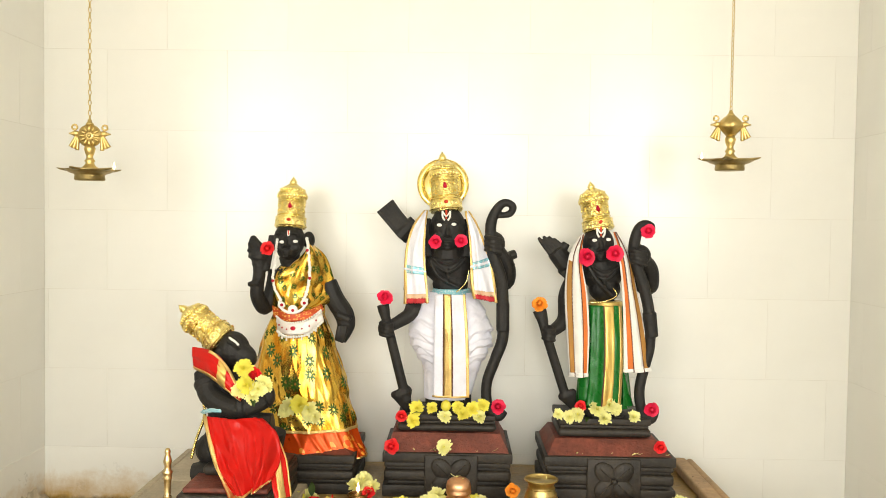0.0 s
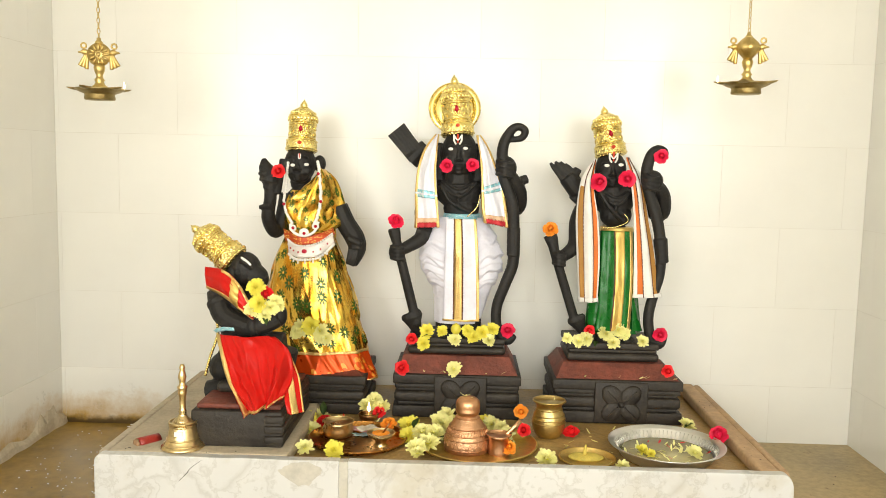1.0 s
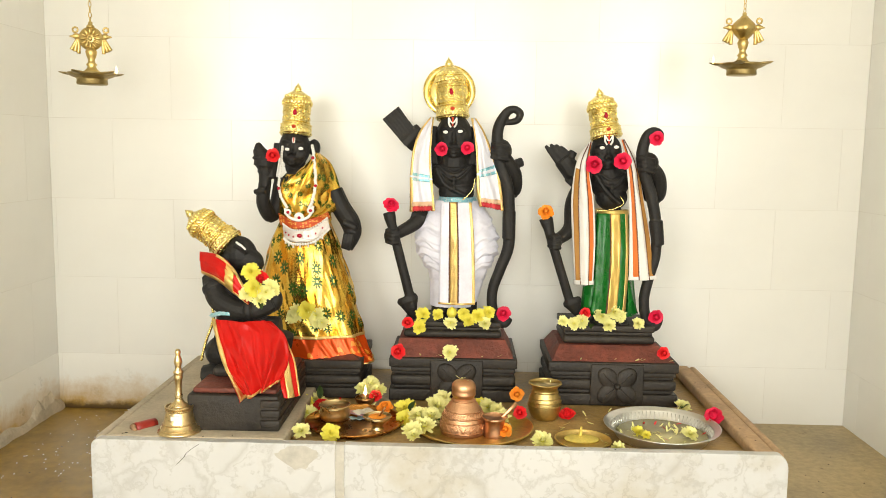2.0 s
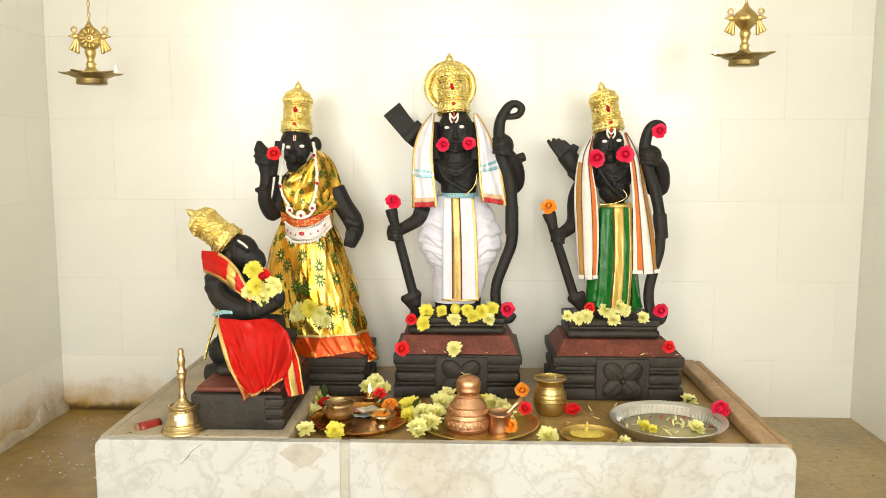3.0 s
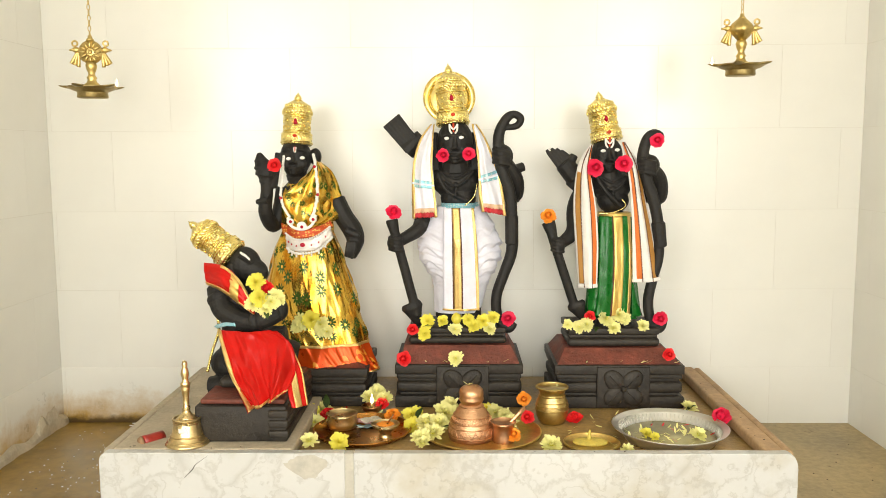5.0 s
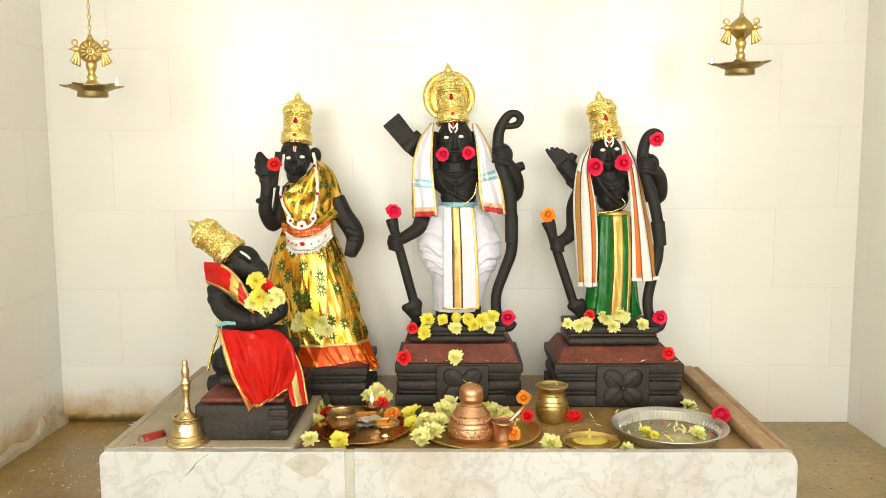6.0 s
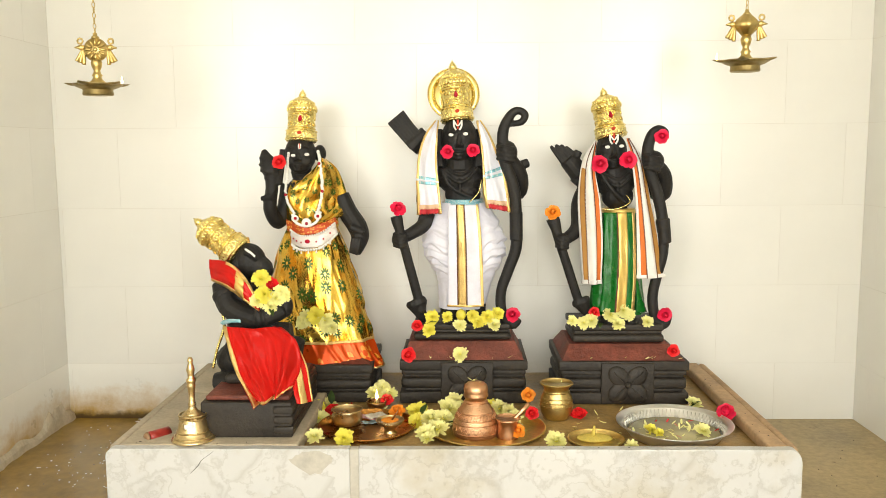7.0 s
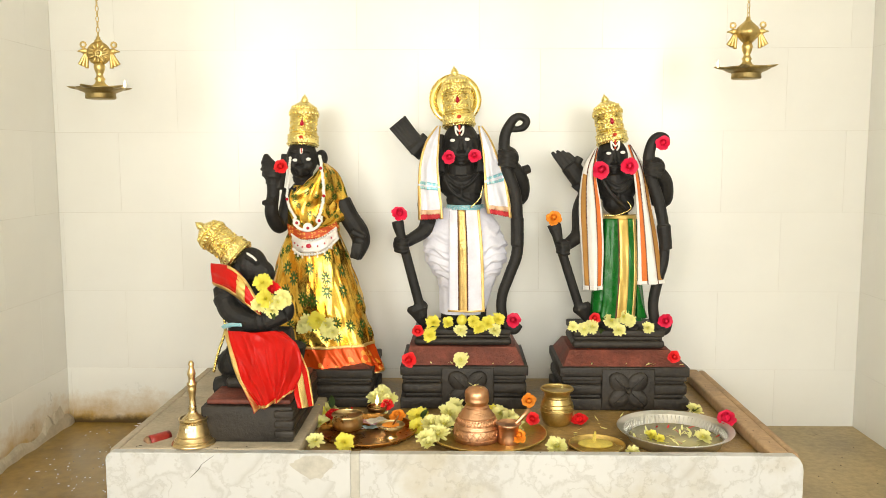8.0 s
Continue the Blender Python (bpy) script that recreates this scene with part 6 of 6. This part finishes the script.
add_tube(bm, [(0.168, 2.23, ZT + 0.05), (0.225, 2.25, ZT + 0.105)], [0.005, 0.007], 10, 3, 0.4)
solid("spoon", bm, M_COPPER, "copper spoon leaning in the tumbler", "spoon")
vessel("brass_pot", "round brass pot with ribbed body and wide rim", "pot", 0.327, 2.45, PR + 0.001,
       [(0.0, 0.0), (0.036, 0.0), (0.042, 0.006), (0.05, 0.025), (0.0525, 0.045), (0.048, 0.07), (0.04, 0.088), (0.039, 0.096), (0.044, 0.108), (0.05, 0.114)], M_POT,
       ((0.05, 0.114, 0.003), (0.041, 0.088, 0.002), (0.048, 0.07, 0.0018), (0.0512, 0.058, 0.0018), (0.0525, 0.046, 0.0018)), (0.036, 0.095, M_PALE))
bm = bmesh.new()
add_tube(bm, [(0.34, 2.45, 0.274), (0.344, 2.46, 0.307)], [0.0022, 0.0015], 8, 2)
solid("incense_stick", bm, M_PALE, "short pale stick standing in the brass pot", "stick")
# steel plate with water
th = thing("steel_plate", "stainless steel plate of cloudy water and petals", "plate", at=Matrix.Translation((0.658, 2.29, PR + 0.001)))
bm = bmesh.new()
open_lathe(bm, [(0.0, 0.0), (0.125, 0.0), (0.132, 0.004), (0.152, 0.034), (0.154, 0.038), (0.168, 0.04), (0.17, 0.043)], 0.002, 72)
part("dish", bm, M_STEEL, th)
for k in range(72):
    a = 2 * math.pi * k / 72
    if k == 0:
        bm = bmesh.new()
    d = Vector((math.cos(a), math.sin(a), 0))
    add_tube(bm, [d * 0.1335 + Vector((0, 0, 0.01)), d * 0.1475 + Vector((0, 0, 0.033))], 0.0013, 5, 1)
part("fluting", bm, M_STEEL, th, kind="stuff")
bm = bmesh.new()
add_lathe(bm, [(0.0, 0.006), (0.13, 0.006), (0.1335, 0.0125), (0.0, 0.0125)], 64)
part("water", bm, M_WATER, th, "cloudy yellow water")
for dx, dy, s, src in ((0.075, -0.03, 1.0, CH_P[0]), (-0.075, -0.02, 0.8, CH_Y[0]), (-0.055, -0.045, 0.6, CH_Y[1])):
    flower(src, (0.658 + dx, 2.29 + dy, PR + 0.022), s, (0, -0.4, 0.9))


def scatter(label, mat, spots, seed):
    rnd = random.Random(seed)
    bm = bmesh.new()
    for cx, cy, cz, rx, ry, num in spots:
        for _ in range(num):
            a, r = rnd.uniform(0, 6.28), math.sqrt(rnd.random())
            m = pose(cx + rx * r * math.cos(a), cy + ry * r * math.sin(a), cz, rnd.uniform(-15, 15), rnd.uniform(-25, 5), rnd.uniform(0, 360))
            petal(bm, m, rnd.uniform(0.012, 0.022), rnd.uniform(0.005, 0.008), 0.3)
    return solid("loose_petals", bm, mat, label, "petals", kind="stuff")


PW_ = PR + 0.0165
scatter("loose pale yellow petals strewn over the bed and plate", M_PALE, ((0.645, 2.28, PW_, 0.11, 0.09, 42), (0.1, 2.35, ZT + 0.004, 0.15, 0.13, 30), (0.44, 2.3, PR + 0.005, 0.12, 0.12, 16), (-0.3, 2.5, PR + 0.005, 0.12, 0.1, 24),
        (0.5, 2.48, PR + 0.005, 0.15, 0.05, 8), (0.327, 2.45, PR + 0.099, 0.03, 0.03, 6), (0.075, 2.262, ZT + 0.168, 0.02, 0.02, 4), (0.04, 2.615, Z_P + 0.006, 0.19, 0.008, 7), (0.6, 2.605, Z_P + 0.006, 0.15, 0.008, 8)), 1)
scatter("loose red petals floating in the plate", M_CRIM, ((0.68, 2.3, PW_ + 0.001, 0.1, 0.08, 9), (-0.3, 2.5, PR + 0.006, 0.1, 0.08, 5), (0.2, 2.25, ZT + 0.005, 0.05, 0.04, 4)), 2)
# flat dish with a wick lamp in front of the brass pot
tray("shallow brass dish with yellow paste and a wick", 0.42, 2.24, 0.08, M_TRAY, "dish", 0.006)
bm = bmesh.new()
add_ball(bm, (0.415, 2.235, PR + 0.012), (0.052, 0.035, 0.009), 18)
add_tube(bm, [(0.41, 2.235, PR + 0.015), (0.413, 2.23, PR + 0.05)], [0.007, 0.003], 8, 3)
solid("paste_lump", bm, M_PASTE, "lump of yellow paste with a standing wick", "paste")


def flame(at, s):
    bm = bmesh.new()
    add_lathe(bm, [(0.0, 0.0), (0.0045 * s, 0.006 * s), (0.004 * s, 0.012 * s), (0.0018 * s, 0.021 * s), (0.0, 0.028 * s)], 12, Matrix.Translation(at))
    return bm


def diya():
    c = Vector((-0.253, 2.54, 0.187))
    th = thing("oil_lamp", "small brown clay oil lamp with a lit wick", "oil lamp", at=Matrix.Translation((c.x, 2.54, PR + 0.001)))
    bm = bmesh.new()
    open_lathe(bm, [(0.0, 0.0), (0.02, 0.0), (0.03, 0.012), (0.034, 0.024), (0.033, 0.027)], 0.003, 32)
    part("bowl", bm, M_OLDCOPPER, th)
    bm = bmesh.new()
    add_lathe(bm, [(0.0, 0.014), (0.028, 0.014), (0.03, 0.0195), (0.0, 0.0195)], 24)
    part("oil", bm, M_WET, th)
    bm = bmesh.new()
    add_tube(bm, [(0, 0, 0.02), (0.002, -0.008, 0.035)], 0.002, 8, 3)
    part("wick", bm, M_PALE, th)
    part("flame", flame((0.002, -0.008, 0.034), 1.25), M_FLAME, th, "bright yellow flame")


diya()


# ---------------------------------------------------------------- hanging lamps
def hanging_lamp(x, y, z, wheel, label, turn):
    th = thing("hanging_lamp", label, "hanging lamp", "hanging lamps", at=Matrix.Translation((x, y, z)) @ Matrix.Rotation(radians(turn), 4, "Z"))
    bm = bmesh.new()
    open_lathe(bm, [(0.0, -0.033), (0.043, -0.033), (0.0455, -0.03), (0.044, -0.018), (0.046, -0.014), (0.06, -0.009), (0.072, -0.002), (0.073, 0.002)], 0.003, 48)
    bowl = part("bowl", bm, M_DARKBRASS, th)
    for k in range(5):
        a = 2 * math.pi * k / 5 + math.pi
        d, s = Vector((math.cos(a), math.sin(a), 0)), Vector((-math.sin(a), math.cos(a), 0))
        bm = bmesh.new()
        turn_ = Matrix.Rotation(a, 4, "Z") @ Matrix.Diagonal((1, 1, 0.26, 1))
        add_tube(bm, [(0.05, 0, -0.004), (0.07, 0, 0.002), (0.085, 0, 0.01), (0.098, 0, 0.02)], [0.02, 0.018, 0.011, 0.002], 12, 4)
        bmesh.ops.transform(bm, matrix=turn_, verts=bm.verts)
        part("spout", bm, M_DARKBRASS, bowl)
    bm = bmesh.new()
    add_lathe(bm, [(0.03, -0.004), (0.028, 0.004), (0.016, 0.014), (0.012, 0.022), (0.016, 0.028), (0.011, 0.034), (0.0095, 0.042), (0.014, 0.052), (0.017, 0.066), (0.012, 0.078)], 24)
    part("stem", bm, M_POT, th)
    bm = bmesh.new()
    if wheel:
        rot = Matrix.Translation((0, 0, 0.105)) @ Matrix.Rotation(math.pi / 2, 4, "X")
        add_lathe(bm, [(0.0, -0.006), (0.034, -0.006), (0.036, 0.0), (0.034, 0.006), (0.0, 0.006)], 40, rot)
        wheel_part = part("wheel", bm, M_POT, th, "cast wheel with radiating petals")
        bm = bmesh.new()
        for k in range(12):
            a = 2 * math.pi * k / 12
            add_ball(bm, (0.022 * math.cos(a), -0.007, 0.105 + 0.022 * math.sin(a)), (0.0115, 0.004, 0.0045), 8, Matrix.Rotation(-a, 4, "Y"))
        add_ball(bm, (0, -0.007, 0.105), (0.007, 0.005, 0.007), 10)
        part("cast_rosette", bm, M_POT, wheel_part)
    else:
        add_lathe(bm, [(0.012, 0.075), (0.02, 0.084), (0.034, 0.1), (0.037, 0.11), (0.03, 0.124), (0.018, 0.136), (0.009, 0.143), (0.0, 0.145)], 28, lobes=8, depth=0.06)
        part("conch", bm, M_POT, th, "cast fluted shell ornament")
    for s in (-1, 1):
        bm = bmesh.new()
        ring = [(s * (0.045 + 0.008 * math.cos(q * math.pi / 4)), 0, 0.131 + 0.008 * math.sin(q * math.pi / 4)) for q in range(9)]
        add_tube(bm, ring, 0.003, 6, 1)
        add_ball(bm, (s * 0.042, 0, 0.112), (0.012, 0.006, 0.009), 10)
        add_tube(bm, [(s * 0.046, 0, 0.112), (s * 0.062, 0, 0.111)], [0.006, 0.002], 8, 2)
        for x0, x1 in ((0.034, 0.037), (0.037, 0.048), (0.04, 0.058)):
            add_tube(bm, [(s * x0, 0, 0.104), (s * (x0 + x1) * 0.5, 0, 0.086), (s * x1, 0, 0.06 + (x1 - 0.037) * 0.5)], [0.004, 0.0055, 0.006], 8, 4)
        part("ribbon", bm, M_POT, th)
    bm = bmesh.new()
    add_lathe(bm, [(0.011, 0.138), (0.012, 0.143), (0.006, 0.148), (0.007, 0.154), (0.0, 0.158)], 16)
    part("knob", bm, M_POT, th)
    # chain up to the ceiling: a link every 16 mm
    up, k = 0.16, 0
    first = None
    while z + up < TOP:
        if first is None:
            bm = bmesh.new()
            ring = [(0.0045 * math.cos(a * math.pi / 5), 0, 0.0092 * math.sin(a * math.pi / 5)) for a in range(11)]
            add_tube(bm, ring, 0.0014, 6, 1)
            first = part("chain_link", bm, M_POT, th)
            ob = first
        else:
            ob = new("chain_link", first.data)
            ob.parent = th
        ob.matrix_basis = Matrix.Translation((0, 0, up)) @ Matrix.Rotation(radians(35 if k % 2 else -55), 4, "Z")
        up, k = up + 0.0158, k + 1
    bm = flame((-0.088 if not wheel else 0.075, -0.01, 0.002), 0.8)
    part("flame", bm, M_FLAME, th, "small pale flame")
    return th


hanging_lamp(-1.087, 2.46, 1.239, True, "hanging brass oil lamp with a wheel ornament", 8)
hanging_lamp(0.912, 2.54, 1.3, False, "hanging brass oil lamp with a shell ornament", -6)


# ---------------------------------------------------------------- lamps on the hall ceiling, seen in the tiles' gloss
for x, y in ((-2.42, -1.05), (-2.1, -1.1), (2.16, -1.2)):
    th = thing("ceiling_lamp", "round white ceiling lamp that is lit", "ceiling lamp", "ceiling lamps", at=Matrix.Translation((x, y, TOP)))
    bm = bmesh.new()
    add_lathe(bm, [(0.0, -0.001), (0.075, -0.001), (0.078, -0.02), (0.066, -0.026), (0.0, -0.026)], 32)
    part("housing", bm, M_WHITE, th)
    bm = bmesh.new()
    add_lathe(bm, [(0.0, -0.027), (0.062, -0.027), (0.058, -0.036), (0.03, -0.044), (0.0, -0.046)], 32)
    part("diffuser", bm, M_LED, th, "glowing white diffuser")

# ---------------------------------------------------------------- small damage and dirt
bm = bmesh.new()
add_tube(bm, [(-0.653, 2.07, 0.215), (-0.686, 2.07, 0.191), (-0.697, 2.07, 0.175), (-0.72, 2.07, 0.152)], [0.0004, 0.0006, 0.0012, 0.0003], 6, 5, 0.5)
part("crack", bm, M_PED, platform, "fine dark crack")
rnd = random.Random(21)
bm = bmesh.new()
for cx, cy, cz, rx, ry, num in ((1.2, 2.45, 0.0015, 0.25, 0.4, 26), (-1.25, 2.3, 0.0045, 0.2, 0.3, 10), (0.895, 2.5, PT - 0.0018, 0.016, 0.35, 7), (0.4, 2.087, PT - 0.003, 0.42, 0.006, 5), (-0.7, 2.11, PT + 0.001, 0.2, 0.01, 8)):
    for _ in range(num):
        q = (cx + rnd.uniform(-rx, rx), cy + rnd.uniform(-ry, ry), cz)
        e = rnd.uniform(0.001, 0.003)
        add_ball(bm, q, (e, e * rnd.uniform(0.4, 0.9), 0.0012), 6)
solid("grit", bm, M_PED, "dark specks of grit on floor and rim", "grit", kind="stuff")
bm = bmesh.new()
for _ in range(110):
    far = rnd.random() < 0.35
    q = (rnd.gauss(-1.13, 0.06) if far else rnd.uniform(-1.4, -0.98), rnd.uniform(2.95, 2.988) if far else rnd.uniform(2.3, 2.9), 0.0045)
    e = rnd.uniform(0.003, 0.009) if far else rnd.uniform(0.001, 0.0026)
    add_ball(bm, q, (e * 1.4, e * (0.5 if far else 1.0), 0.0012), 6)
solid("foam_flecks", bm, M_WHITE, "white flecks of foam on the puddle", "foam", kind="stuff")


# ---------------------------------------------------------------- wall tiles
def tile_mesh(w, h, mat, cache={}):
    key = (round(w, 3), round(h, 3), mat.name)
    if key not in cache:
        bm = bmesh.new()
        add_box(bm, 0, w, 0, 0.0079, 0, h)
        front = [e for e in bm.edges if all(abs(v.co.y) < 1e-6 for v in e.verts)]
        bmesh.ops.bevel(bm, geom=front, offset=0.0003, segments=1, affect="EDGES")
        me = bpy.data.meshes.new("tile")
        bm.to_mesh(me)
        bm.free()
        me.materials.append(mat)
        cache[key] = me
    return cache[key]


def tile_wall(wall, length, place, start, rows, stained=(0, 0)):
    """Half-bond courses of tiles; place(s, z) gives a tile's pose at s along the wall."""
    for k in range(rows):
        z0, z1 = (0.0, Z1) if k == 0 else (Z1 + (k - 1) * TH, min(Z1 + k * TH, TOP))
        s = start + (TW / 2 if k % 2 else 0)
        while s > 0:
            s -= TW
        while s < length:
            a, b = max(s, 0), min(s + TW, length)
            if b - a > 0.01:
                dirty = k == 0 and stained[0] <= (a + b) / 2 <= stained[1]
                ob = new("tile", tile_mesh(b - a - JOINT, z1 - z0 - JOINT, M_STAINED if dirty else M_TILE))
                ob.parent = wall
                ob.matrix_basis = place(a + JOINT / 2, z0 + JOINT / 2)
            s += TW


tile_wall(wall_north, XR - XL, lambda s, z: pose(XL + s, YB, z), 0.315 - XL, 10, (0, 0.75))
tile_wall(wall_west, YB - 0.7, lambda s, z: pose(XL, 0.7 + s, z, 0, 0, 90), 0.1, 10, (1.2, 2.4))
tile_wall(wall_east, YB - 0.7, lambda s, z: pose(XR, YB - s, z, 0, 0, -90), 0.1, 10)
